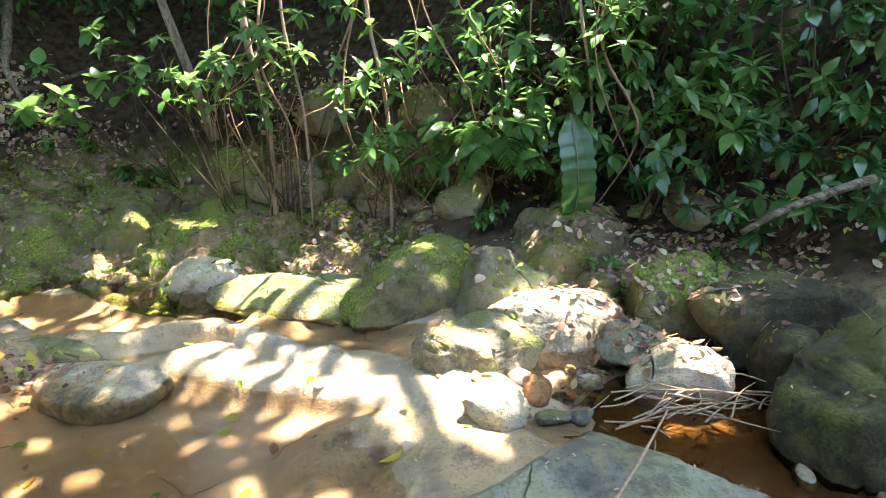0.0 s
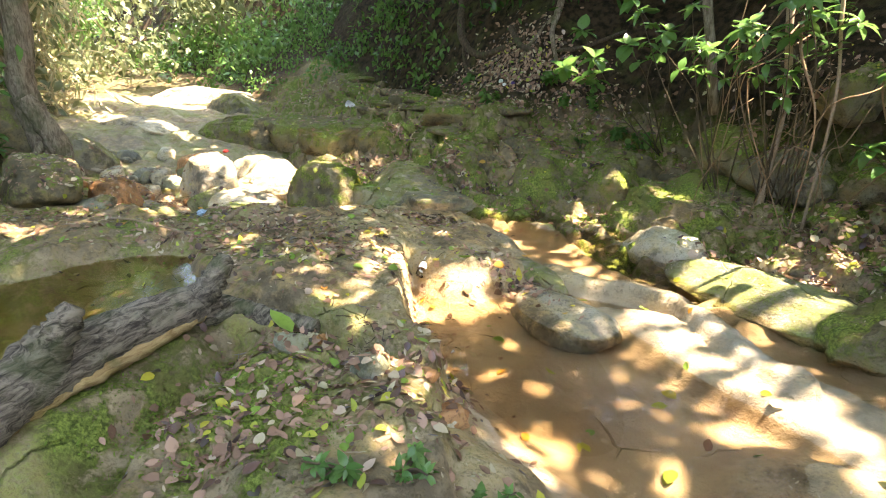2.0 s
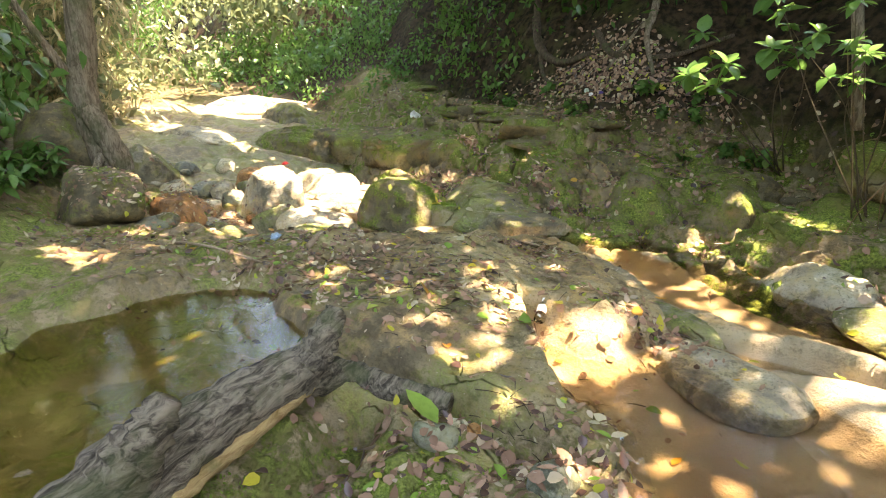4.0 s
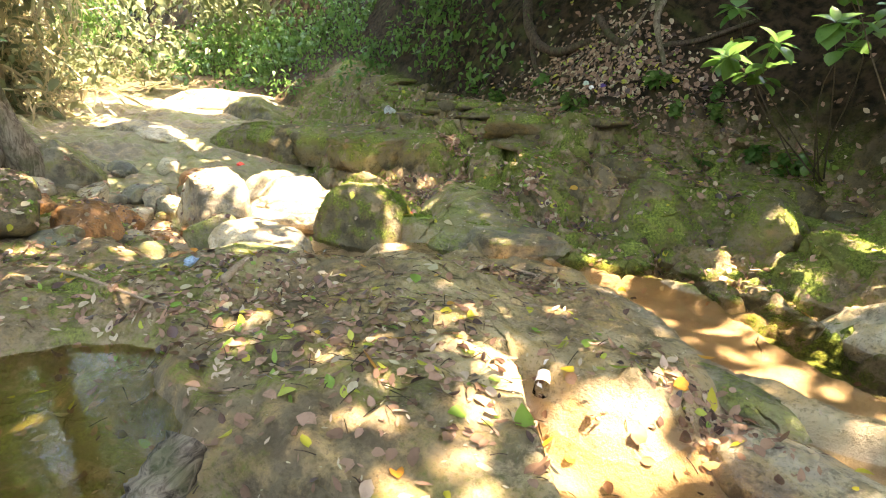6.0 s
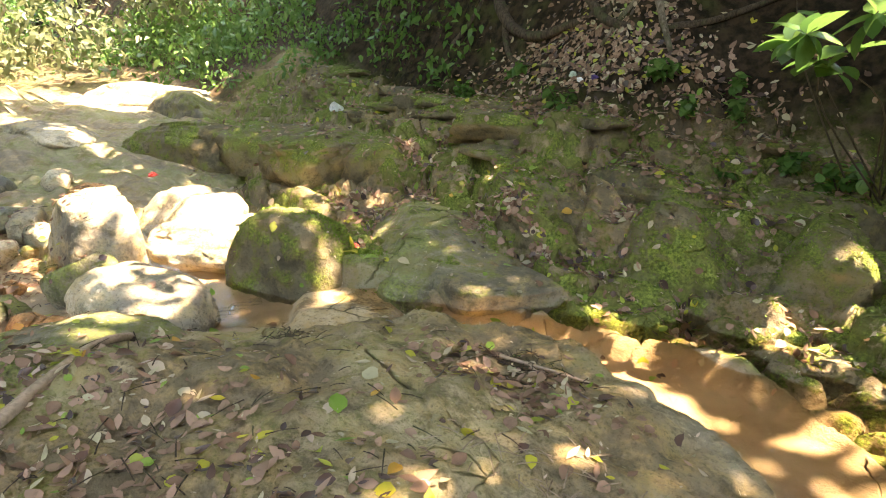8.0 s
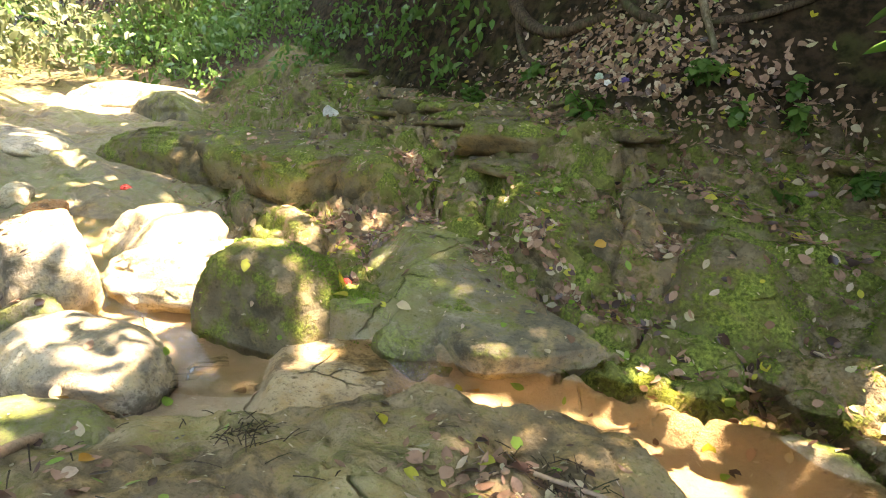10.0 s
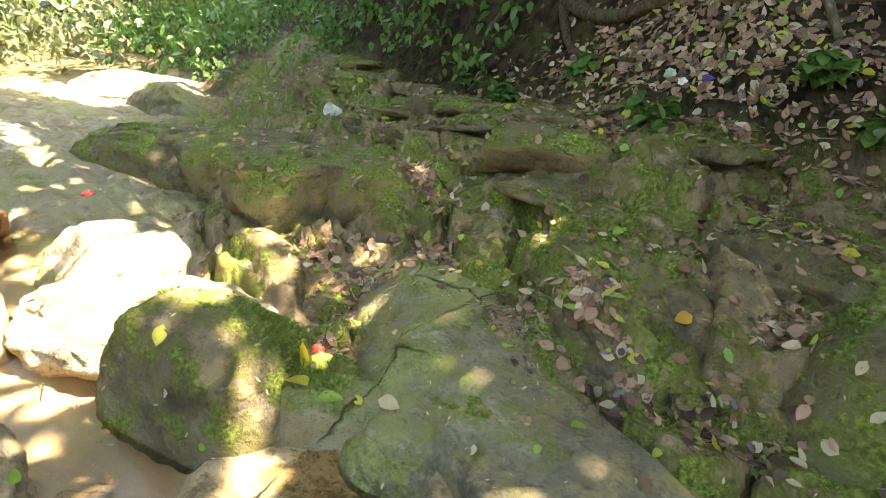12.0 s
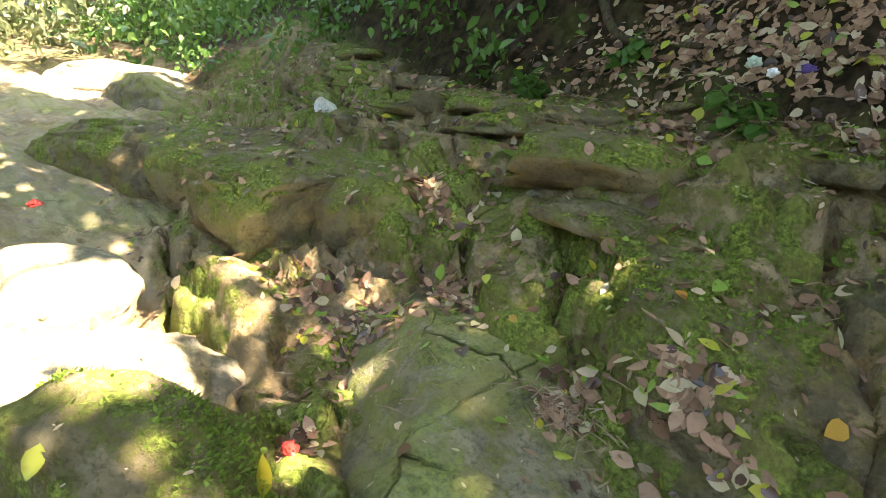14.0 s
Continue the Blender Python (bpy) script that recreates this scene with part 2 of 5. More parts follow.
def rock_colour(t, tone, moss_amount, pale=0.0):
    """Grey-brown sandstone with stains, lichen spots and moss."""
    big, mid, fine = t.noise(1.7, 4), t.noise(9, 7, 0.62), t.noise(55, 6, 0.7)
    base = t.mix(t.ramp(big, 0.35, 0.65), tuple(c * 0.5 for c in tone), tuple(min(1, c * 1.45) for c in tone))
    base = t.mix(t.ramp(mid, 0.42, 0.7), base, (tone[0] * 1.25, tone[1] * 1.1, tone[2] * 0.85))
    base = t.mix(t.math("MULTIPLY", t.ramp(fine, 0.5, 0.68), 0.75), base, tuple(c * 0.32 for c in tone))
    stain = t.ramp(t.noise(4.2, 9, 0.72), 0.5, 0.62)
    base = t.mix(t.math("MULTIPLY", stain, 0.75), base, tuple(c * 0.27 for c in tone))
    seams = t.node("ShaderNodeTexVoronoi", Scale=1.9)
    seams.feature = "DISTANCE_TO_EDGE"
    warped = t.nt.nodes.new("ShaderNodeVectorMath")
    warped.operation = "MULTIPLY_ADD"
    wobble = t.node("ShaderNodeTexNoise", Scale=2.5, Detail=4.0)
    t.put(wobble.inputs["Vector"], t.place())
    t.put(warped.inputs[0], wobble.outputs["Color"])
    warped.inputs[1].default_value = (0.22, 0.22, 0.5)
    t.put(warped.inputs[2], t.place())
    t.put(seams.inputs["Vector"], warped.outputs[0])
    seam = t.math("MULTIPLY", t.ramp(seams.outputs["Distance"], 0.016, 0.0), t.ramp(t.noise(1.7, 3), 0.54, 0.66))
    base = t.mix(t.math("MULTIPLY", seam, 0.8), base, tuple(c * 0.16 for c in tone))
    spots = t.node("ShaderNodeTexVoronoi", Scale=26.0)
    t.put(spots.inputs["Vector"], t.place())
    lichen = t.math("MULTIPLY", t.ramp(spots.outputs["Distance"], 0.17, 0.1), t.ramp(big, 0.45, 0.7))
    base = t.mix(t.math("MULTIPLY", lichen, 0.5), base, (0.36, 0.38, 0.30))
    green = t.mix(t.ramp(fine, 0.35, 0.7), (0.06, 0.085, 0.018), (0.25, 0.31, 0.065))
    green = t.mix(t.ramp(t.noise(5, 3), 0.4, 0.7), green, (0.14, 0.135, 0.045))
    patches = t.ramp(t.math("ADD", t.math("MULTIPLY", big, 0.5), t.math("ADD", t.math("MULTIPLY", mid, 0.38), t.math("MULTIPLY", fine, 0.12))), 0.45, 0.54)
    cover = t.math("MULTIPLY", t.math("MULTIPLY", patches, t.ramp(t.up(), -0.45, 0.45)), moss_amount)
    colour = t.mix(cover, base, green)
    relief = t.math("ADD", t.math("MULTIPLY", mid, 0.6), t.math("ADD", t.math("MULTIPLY", fine, 0.3), t.math("SUBTRACT", t.math("MULTIPLY", cover, 0.25), t.math("MULTIPLY", seam, 0.9))))
    return colour, relief, cover


def make_ground():
    mat, nt, out = material("stream bed rock, sand and soil")
    t = Tree(nt)
    colour, relief, cover = rock_colour(t, (0.34, 0.262, 0.16), t.math("MULTIPLY", t.attr("moss"), 1.3))
    colour = t.mix(t.math("MULTIPLY", t.attr("pale"), t.ramp(t.noise(4, 5), 0.3, 0.55)), colour, (0.40, 0.365, 0.29))
    grit = t.noise(140, 3, 0.7)
    sand = t.mix(t.ramp(t.noise(2.2, 4), 0.35, 0.65), (0.34, 0.25, 0.16), (0.46, 0.36, 0.24))
    sand = t.mix(t.math("MULTIPLY", t.ramp(grit, 0.45, 0.75), 0.35), sand, (0.20, 0.13, 0.07))
    colour = t.mix(t.attr("sand"), colour, sand)
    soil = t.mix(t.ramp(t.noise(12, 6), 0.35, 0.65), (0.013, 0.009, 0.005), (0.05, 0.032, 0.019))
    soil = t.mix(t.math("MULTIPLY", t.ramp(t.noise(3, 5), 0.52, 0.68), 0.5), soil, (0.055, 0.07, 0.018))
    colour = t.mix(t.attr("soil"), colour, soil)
    rough = t.math("SUBTRACT", 0.86, t.math("MULTIPLY", t.attr("sand"), 0.25))
    surface(t, out, colour, rough, t.bump(t.math("ADD", relief, t.math("MULTIPLY", grit, 0.12)), 1.0, 0.045))
    return mat


def make_rock(name, tone, moss_amount, rough=0.85):
    mat, nt, out = material(name)
    t = Tree(nt)
    colour, relief, cover = rock_colour(t, tone, moss_amount)
    surface(t, out, colour, rough, t.bump(relief, 1.0, 0.045))
    return mat


def make_leaf(name, a, b, gloss=0.4, through_light=0.35, brown=0.0):
    mat, nt, out = material(name)
    t = Tree(nt)
    island = nt.nodes.new("ShaderNodeNewGeometry").outputs["Random Per Island"]
    other = nt.nodes.new("ShaderNodeObjectInfo").outputs["Random"]
    pick = t.math("FRACT", t.math("ADD", island, other))
    colour = t.mix(pick, a, b)
    blotch = t.noise(38, 4)
    colour = t.mix(t.math("MULTIPLY", t.ramp(blotch, 0.5, 0.75), 0.35 + brown), colour, tuple(c * 0.5 for c in a))
    p = t.node("ShaderNodeBsdfPrincipled", Roughness=gloss)
    t.put(p.inputs["Base Color"], colour)
    p.inputs["Specular IOR Level"].default_value = 0.4
    tr = t.node("ShaderNodeBsdfTranslucent")
    t.put(tr.inputs["Color"], t.mix(0.5, colour, tuple(min(1, c * 1.4) for c in b)))
    ms = t.node("ShaderNodeMixShader", Fac=through_light)
    t.put(ms.inputs[1], p.outputs[0])
    t.put(ms.inputs[2], tr.outputs[0])
    t.put(out.inputs[0], ms.outputs[0])
    return mat


def make_bark(name, a, b, scale=1.0, grain=0.0):
    mat, nt, out = material(name)
    t = Tree(nt)
    m = t.node("ShaderNodeMapping")
    t.put(m.inputs["Vector"], nt.nodes.new("ShaderNodeTexCoord").outputs["Object"])
    m.vector_type = "TEXTURE"
    m.inputs["Rotation"].default_value = (0, 0, radians(grain))
    m.inputs["Scale"].default_value = (5.0, 1, 1) if grain else (1, 1, 5.0)
    fibres = t.noise(34 * scale, 6, 0.7, m.outputs[0], 0.8)
    patch = t.noise(6 * scale, 5)
    colour = t.mix(t.ramp(fibres, 0.35, 0.65), a, b)
    colour = t.mix(t.math("MULTIPLY", t.ramp(patch, 0.5, 0.65), 0.6), colour, (0.06, 0.075, 0.03))
    surface(t, out, colour, 0.85, t.bump(fibres, 0.9, 0.02))
    return mat


def make_water(name, tint, ripple):
    mat, nt, out = material(name)
    t = Tree(nt)
    waves = t.math("ADD", t.noise(7, 3), t.math("MULTIPLY", t.noise(28, 2), 0.4))
    normal = t.bump(waves, ripple, 0.03)
    clear = t.node("ShaderNodeBsdfTransparent")
    clear.inputs[0].default_value = (*tint, 1)
    gloss = t.node("ShaderNodeBsdfGlossy", Roughness=0.04, Normal=normal)
    f = t.node("ShaderNodeFresnel", IOR=1.33, Normal=normal)
    ms = t.node("ShaderNodeMixShader", Fac=f.outputs[0])
    t.put(ms.inputs[1], clear.outputs[0])
    t.put(ms.inputs[2], gloss.outputs[0])
    t.put(out.inputs[0], ms.outputs[0])
    return mat


def make_plain(name, colour, rough=0.5, metal=0.0):
    mat, nt, out = material(name)
    t = Tree(nt)
    c = t.mix(t.ramp(t.noise(60, 3), 0.4, 0.7), colour, tuple(v * 0.7 for v in colour))
    b = surface(t, out, c, rough)
    b.inputs["Metallic"].default_value = metal
    return mat


GROUND = make_ground()
ROCK_MOSSY = make_rock("mossy sandstone", (0.225, 0.188, 0.115), 1.1)
ROCK_SOME = make_rock("sandstone with thin moss", (0.27, 0.24, 0.17), 0.7)
ROCK_PALE = make_rock("pale water-worn sandstone", (0.42, 0.37, 0.28), 0.15, 0.75)
ROCK_GREY = make_rock("grey wet sandstone", (0.22, 0.22, 0.175), 0.2, 0.55)
# darker copy of the wet rock: downstream shade is put into its tone
ROCK_SHADED = make_rock("dark shaded wet rock", (0.085, 0.075, 0.05), 0.45, 0.7)
ROCK_RUST = make_rock("rusty brown stone", (0.34, 0.18, 0.085), 0.0, 0.6)
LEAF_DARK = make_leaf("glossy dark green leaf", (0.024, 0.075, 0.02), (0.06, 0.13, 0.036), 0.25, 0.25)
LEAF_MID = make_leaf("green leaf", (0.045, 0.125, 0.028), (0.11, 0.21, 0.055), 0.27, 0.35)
LEAF_LIGHT = make_leaf("light sunlit leaf", (0.08, 0.11, 0.05), (0.18, 0.20, 0.10), 0.5, 0.4)
LEAF_STRAW = make_leaf("straw coloured cane leaf", (0.30, 0.25, 0.13), (0.45, 0.40, 0.25), 0.7, 0.3)
LEAF_DRY = make_leaf("dry brown leaf", (0.13, 0.068, 0.038), (0.36, 0.22, 0.15), 0.75, 0.15, 0.2)
LEAF_PALE = make_leaf("pale dry leaf", (0.46, 0.33, 0.25), (0.38, 0.34, 0.20), 0.7, 0.2, 0.1)
LEAF_WET = make_leaf("dark wet leaf", (0.035, 0.02, 0.016), (0.10, 0.05, 0.035), 0.3, 0.05)
LEAF_YELLOW = make_leaf("yellow fallen leaf", (0.42, 0.34, 0.03), (0.33, 0.38, 0.06), 0.5, 0.3, 0.05)
LEAF_GREEN = make_leaf("fallen green leaf", (0.12, 0.24, 0.03), (0.22, 0.33, 0.06), 0.45, 0.3)
LEAF_ORANGE = make_leaf("orange fallen leaf", (0.50, 0.20, 0.03), (0.42, 0.26, 0.05), 0.5, 0.3)
BARK = make_bark("bark", (0.10, 0.075, 0.05), (0.27, 0.22, 0.16))
BARK_DARK = make_bark("dark root bark", (0.035, 0.025, 0.018), (0.11, 0.08, 0.055), 1.6)
WOOD_DEAD = make_bark("weathered dead wood", (0.035, 0.028, 0.022), (0.24, 0.20, 0.15), 1.0, 117.0)
WOOD_RAW = make_bark("bare wood under lost bark", (0.22, 0.14, 0.06), (0.44, 0.31, 0.15), 1.0, 117.0)
STEM = make_plain("dark shrub stem", (0.085, 0.065, 0.04), 0.8)
TWIG = make_plain("dry twig", (0.30, 0.22, 0.15), 0.8)
VINE = make_plain("brown vine", (0.24, 0.155, 0.09), 0.8)
WATER = make_water("clear brown water", (0.94, 0.89, 0.79), 0.12)
WATER_RUN = make_water("shallow brown running water", (0.95, 0.92, 0.86), 0.2)
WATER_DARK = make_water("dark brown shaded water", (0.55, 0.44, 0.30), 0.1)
WATER_GREEN = make_water("still greenish water", (0.86, 0.80, 0.52), 0.06)
PLASTIC_WHITE = make_plain("white plastic", (0.8, 0.8, 0.78), 0.4)
PLASTIC_RED = make_plain("red and white wrapper", (0.55, 0.06, 0.05), 0.4)
PLASTIC_BLUE = make_plain("pale blue plastic scrap", (0.30, 0.42, 0.55), 0.4)
PLASTIC_PURPLE = make_plain("dark purple wrapper", (0.10, 0.06, 0.22), 0.4)
PLASTIC_PALE = make_plain("pale green crumpled plastic", (0.45, 0.55, 0.45), 0.3)
CLEAR = make_water("clear bottle plastic", (0.93, 0.95, 0.95), 0.3)


def make_foam():
    mat, nt, out = material("broken white water")
    t = Tree(nt)
    waves = t.noise(30, 4, 0.6)
    normal = t.bump(waves, 1.0, 0.03)
    clear = t.node("ShaderNodeBsdfTransparent")
    clear.inputs[0].default_value = (0.9, 0.9, 0.86, 1)
    froth = t.node("ShaderNodeBsdfPrincipled", Roughness=0.15, Normal=normal)
    froth.inputs["Base Color"].default_value = (0.42, 0.46, 0.46, 1)
    ms = t.node("ShaderNodeMixShader", Fac=t.ramp(t.noise(22, 4, 0.65), 0.52, 0.75))
    t.put(ms.inputs[1], clear.outputs[0])
    t.put(ms.inputs[2], froth.outputs[0])
    t.put(out.inputs[0], ms.outputs[0])
    return mat


FOAM = make_foam()


# ---- mesh helpers ----
def mesh_object(name, verts, faces, mat, parent=None, label="", smooth=True):
    me = bpy.data.meshes.new(name)
    me.from_pydata(verts.tolist() if isinstance(verts, np.ndarray) else verts, [], faces)
    me.materials.append(mat)
    me.polygons.foreach_set("use_smooth", [smooth] * len(me.polygons))
    me.update()
    ob = new(name, me)
    if parent:
        ob.parent = parent
    return tagged(ob, label)


# ---- the ground, one sheet to the horizon ----
def spread(lo, hi, gap, far):
    inner = list(np.arange(lo, hi, gap))
    left, right, d = [], [], gap
    p = lo
    while p > -far:
        d *= 1.14
        p -= d
        left.append(p)
    p, d = inner[-1], gap
    while p < far:
        d *= 1.14
        p += d
        right.append(p)
    return np.array(left[::-1] + inner + right)


gx, gy = spread(-8.2, 1.7, 0.019, 260), spread(0.4, 6.2, 0.019, 260)
X, Y = np.meshgrid(gx, gy)
Z, SAND, MOSS, SOIL, PALE = land(X, Y)
nx, ny = len(gx), len(gy)


def heights(x, y):
    """Height of the finished ground at places, between its grid points."""
    i, j = np.clip(np.searchsorted(gx, x) - 1, 0, nx - 2), np.clip(np.searchsorted(gy, y) - 1, 0, ny - 2)
    u, v = np.clip((x - gx[i]) / (gx[i + 1] - gx[i]), 0, 1), np.clip((y - gy[j]) / (gy[j + 1] - gy[j]), 0, 1)
    return (Z[j, i] * (1 - u) + Z[j, i + 1] * u) * (1 - v) + (Z[j + 1, i] * (1 - u) + Z[j + 1, i + 1] * u) * v


def height(x, y):
    return float(heights(np.array([x]), np.array([y]))[0])


index = np.arange(nx * ny).reshape(ny, nx)
quads = np.stack([index[:-1, :-1], index[:-1, 1:], index[1:, 1:], index[1:, :-1]], -1).reshape(-1, 4)
ground_mesh = bpy.data.meshes.new("ground")
ground_mesh.from_pydata(np.stack([X, Y, Z], -1).reshape(-1, 3).tolist(), [], quads.tolist())
for key, values in (("sand", SAND), ("moss", MOSS), ("soil", SOIL), ("pale", PALE)):
    ground_mesh.attributes.new(key, "FLOAT", "POINT").data.foreach_set("value", values.reshape(-1).astype(np.float32))
ground_mesh.materials.append(GROUND)
ground_mesh.polygons.foreach_set("use_smooth", [True] * len(ground_mesh.polygons))
ground = tagged(new("ground", ground_mesh), "layered sandstone stream bed with moss, sand and soil banks", "ground", kind="structure")


# ---- water ----
def pool(name, outline, level, mat, label, slope=0.0):
    """A still sheet that the ground around it closes in; outline: centre, radii, turn."""
    cx, cy, rx, ry, turn = outline
    verts, faces, rings, spokes = [], [], 14, 56
    c, s = math.cos(radians(turn)), math.sin(radians(turn))
    for i in range(rings + 1):
        for j in range(spokes):
            a = 2 * math.pi * j / spokes
            u, v = rx * i / rings * math.cos(a), ry * i / rings * math.sin(a)
            x, y = cx + u * c - v * s, cy + u * s + v * c
            verts.append((x, y, level - slope * (x - cx)))
    for i in range(rings):
        for j in range(spokes):
            k = (j + 1) % spokes
            faces.append((i * spokes + j, (i + 1) * spokes + j, (i + 1) * spokes + k, i * spokes + k))
    return tagged(mesh_object(name, verts, faces, mat), label, "water", kind="structure")


pool("water_channel", (-1.9, 3.1, 3.4, 1.5, -14), -0.012, WATER, "shallow brown stream water over sand and rock")
pool("water_run", (-1.95, 2.14, 0.94, 0.40, -28), 0.034, WATER_RUN, "thin clear water over orange sand", 0.085)
pool("water_logpool", (-3.6, 0.36, 1.3, 0.9, 125), 0.20, WATER_GREEN, "still greenish brown pool behind a log")
pool("water_gully", (-2.45, 1.2, 0.6, 0.17, 12), 0.115, WATER, "trickle of water below the log")
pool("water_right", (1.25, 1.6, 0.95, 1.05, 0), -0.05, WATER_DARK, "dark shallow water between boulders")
pool("water_upstream", (-7.2, 3.0, 2.2, 0.8, 8), 0.03, WATER, "thin water between upstream boulders", 0.05)


def cascade(x0, y0, z0, x1, y1, z1, wide):
    """A narrow broken fall of water from one place down to another."""
    verts, faces, n, m = [], [], 14, 8
    d = Vector((x1 - x0, y1 - y0, 0)).normalized()
    side = Vector((-d.y, d.x, 0))
    for i in range(n + 1):
        t = i / n
        for k in range(m + 1):
            q = k / m - 0.5
            w = wide * (0.8 + 0.5 * t) * q
            lift = 0.012 * math.sin(i * 1.7 + k * 2.1) + 0.02 * (0.25 - q * q)
            verts.append((x0 + (x1 - x0) * t + side.x * w, y0 + (y1 - y0) * t + side.y * w, z0 + (z1 - z0) * t ** 1.6 + lift))
    for i in range(n):
        for k in range(m):
            a = i * (m + 1) + k
            faces.append((a, a + 1, a + m + 2, a + m + 1))
    tagged(mesh_object("water_fall", verts, faces, FOAM), "small broken fall of white water over a ledge", "water", kind="structure")


cascade(-2.02, 1.78, 0.10, -1.84, 1.62, -0.02, 0.12)
cascade(-2.02, 1.45, 0.12, -1.72, 1.5, -0.03, 0.16)
cascade(-2.98, 1.06, 0.17, -2.72, 1.13, 0.12, 0.10)
cascade(-5.32, 3.02, 0.03, -5.42, 2.78, -0.03, 0.12)
cascade(-5.28, 2.52, 0.0, -5.36, 2.3, -0.03, 0.14)


# ---- rocks ----
def ball(level):
    bm = bmesh.new()
    bmesh.ops.create_icosphere(bm, subdivisions=level, radius=1)
    v = np.array([p.co[:] for p in bm.verts])
    f = [[p.index for p in q.verts] for q in bm.faces]
    bm.free()
    return v, f


BALLS = {n: ball(n) for n in (2, 3, 4, 5)}


def rock(name, place, size, turn, mat, label, seed, level=4, cuts=7, rough=0.05, square=0.7, lean=0, pitch=0, category="rock", group=""):
    """A weathered stone: a squared-off ball with flat faces split off it and noise on top. place is the middle of its foot."""
    v, f = BALLS[level]
    r = np.random.default_rng(seed)
    p = np.sign(v) * np.abs(v) ** square
    p = p / np.maximum(1e-6, np.linalg.norm(p, axis=1, keepdims=True)) * (0.55 + 0.45 * np.linalg.norm(p, axis=1, keepdims=True) / np.linalg.norm(p, axis=1).max() * 1.3)
    for _ in range(cuts):
        n = r.normal(size=3)
        n /= np.linalg.norm(n)
        d = p @ n
        over = np.clip(d - r.uniform(0.5, 0.85), 0, 1)
        p = p - n * (over * r.uniform(0.7, 0.97))[:, None]
    o = r.uniform(0, 50, 3)
    bump = rough * 2.8 * fbm(p[:, 0] * 1.3 + o[0], p[:, 1] * 1.3 + o[1], p[:, 2] * 1.3 + o[2], seed, 5)
    joint = np.abs(fbm(p[:, 0] * 1.1 + o[2], p[:, 1] * 1.1 + o[0], p[:, 2] * 2.2 + o[1], seed + 7, 3))
    bump = bump + rough * 0.75 * fbm(p[:, 0] * 6 + o[0], p[:, 1] * 6, p[:, 2] * 6 + o[2], seed + 3, 3) - rough * 1.3 * step(0.09, 0.0, joint)
    p = p * (1 + bump)[:, None]
    p = p * np.array(size)
    ob = mesh_object(name, p, f, mat)
    ob.matrix_basis = pose(place[0], place[1], place[2], lean, pitch, turn)
    return tagged(ob, label, category, group)


mossy = "moss-covered sandstone boulder beside the stream"
bare = "bare pale sandstone boulder in the stream bed"
# name, x, y, z of the middle, half sizes, turn, material, label
rock("boulder", (-5.68, 3.45, -0.03), (0.41, 0.34, 0.39), 35, ROCK_MOSSY, "round boulder with green moss on its top", 101, 5, 3, 0.03, 0.9)
rock("boulder", (-5.27, 4.3, 0.05), (0.86, 0.48, 0.21), 141, ROCK_SOME, "smooth sloping slab, mossy above and grey at the water", 102, 5, 4, 0.03, 0.6, 0, -12)
rock("boulder", (-4.6, 4.14, 0.0), (0.62, 0.38, 0.19), 165, ROCK_SOME, "grey-green slab with a pale worn edge at the water", 251, 5, 4, 0.025, 0.5, 5, 0)
rock("boulder", (-5.2, 3.66, 0.0), (0.3, 0.17, 0.19), 40, ROCK_SOME, "flat grey rock at the water's edge", 103, 4, 6, 0.03, 0.6)
rock("boulder", (-4.78, 5.0, 0.24), (0.62, 0.44, 0.44), -14, ROCK_MOSSY, "large cracked mossy rock on the bank", 204, 5, 6, 0.06, 0.6)
rock("boulder", (-3.85, 4.98, 0.12), (0.5, 0.36, 0.40), -10, ROCK_MOSSY, "large brown and green rock of the bank", 105, 5, 7, 0.05, 0.5)
rock("boulder", (-3.05, 5.22, 0.12), (0.5, 0.34, 0.36), -12, ROCK_MOSSY, "mossy bank rock with sunlit face", 106, 5, 6, 0.05, 0.65)
rock("boulder", (-2.2, 5.3, 0.1), (0.62, 0.4, 0.38), -14, ROCK_MOSSY, "long mossy hump of rock on the bank", 107, 5, 5, 0.04, 0.75)
rock("boulder", (-6.45, 5.0, 0.40), (0.46, 0.34, 0.30), 10, ROCK_MOSSY, "brown rock with a hollow face", 108, 4, 7, 0.06, 0.6)
rock("boulder", (-7.3, 4.75, 0.36), (0.80, 0.55, 0.30), 20, ROCK_MOSSY, "mossy rock split by a deep crack", 109, 5, 7, 0.06, 0.6)
rock("boulder", (-9.8, 4.75, 0.30), (1.25, 0.95, 0.46), 18, ROCK_MOSSY, "long dark mossy ledge rock upstream", 110, 5, 7, 0.05, 0.5)
rock("boulder", (-10.9, 3.3, 0.4), (0.9, 0.5, 0.24), 20, ROCK_PALE, "low pale ledge rock upstream", 111, 4, 6, 0.05, 0.7)
rock("boulder", (-13.4, 5.7, 0.62), (1.9, 0.8, 0.36), 15, ROCK_PALE, "sunlit pale rock shelf upstream", 112, 4, 6, 0.04, 0.7)
rock("boulder", (-7.02, 2.68, 0.12), (0.52, 0.38, 0.33), 30, ROCK_PALE, "pale rounded boulder with greenish top", 113, 5, 4, 0.03, 0.75)
rock("boulder", (-6.42, 2.42, 0.02), (0.21, 0.15, 0.2), 50, ROCK_SOME, "small rounded boulder leaning on others", 114, 4, 3, 0.04, 0.85)
rock("boulder", (-5.78, 2.52, 0.0), (0.43, 0.27, 0.21), 22, ROCK_PALE, "low rounded pale boulder", 115, 5, 3, 0.03, 0.85)
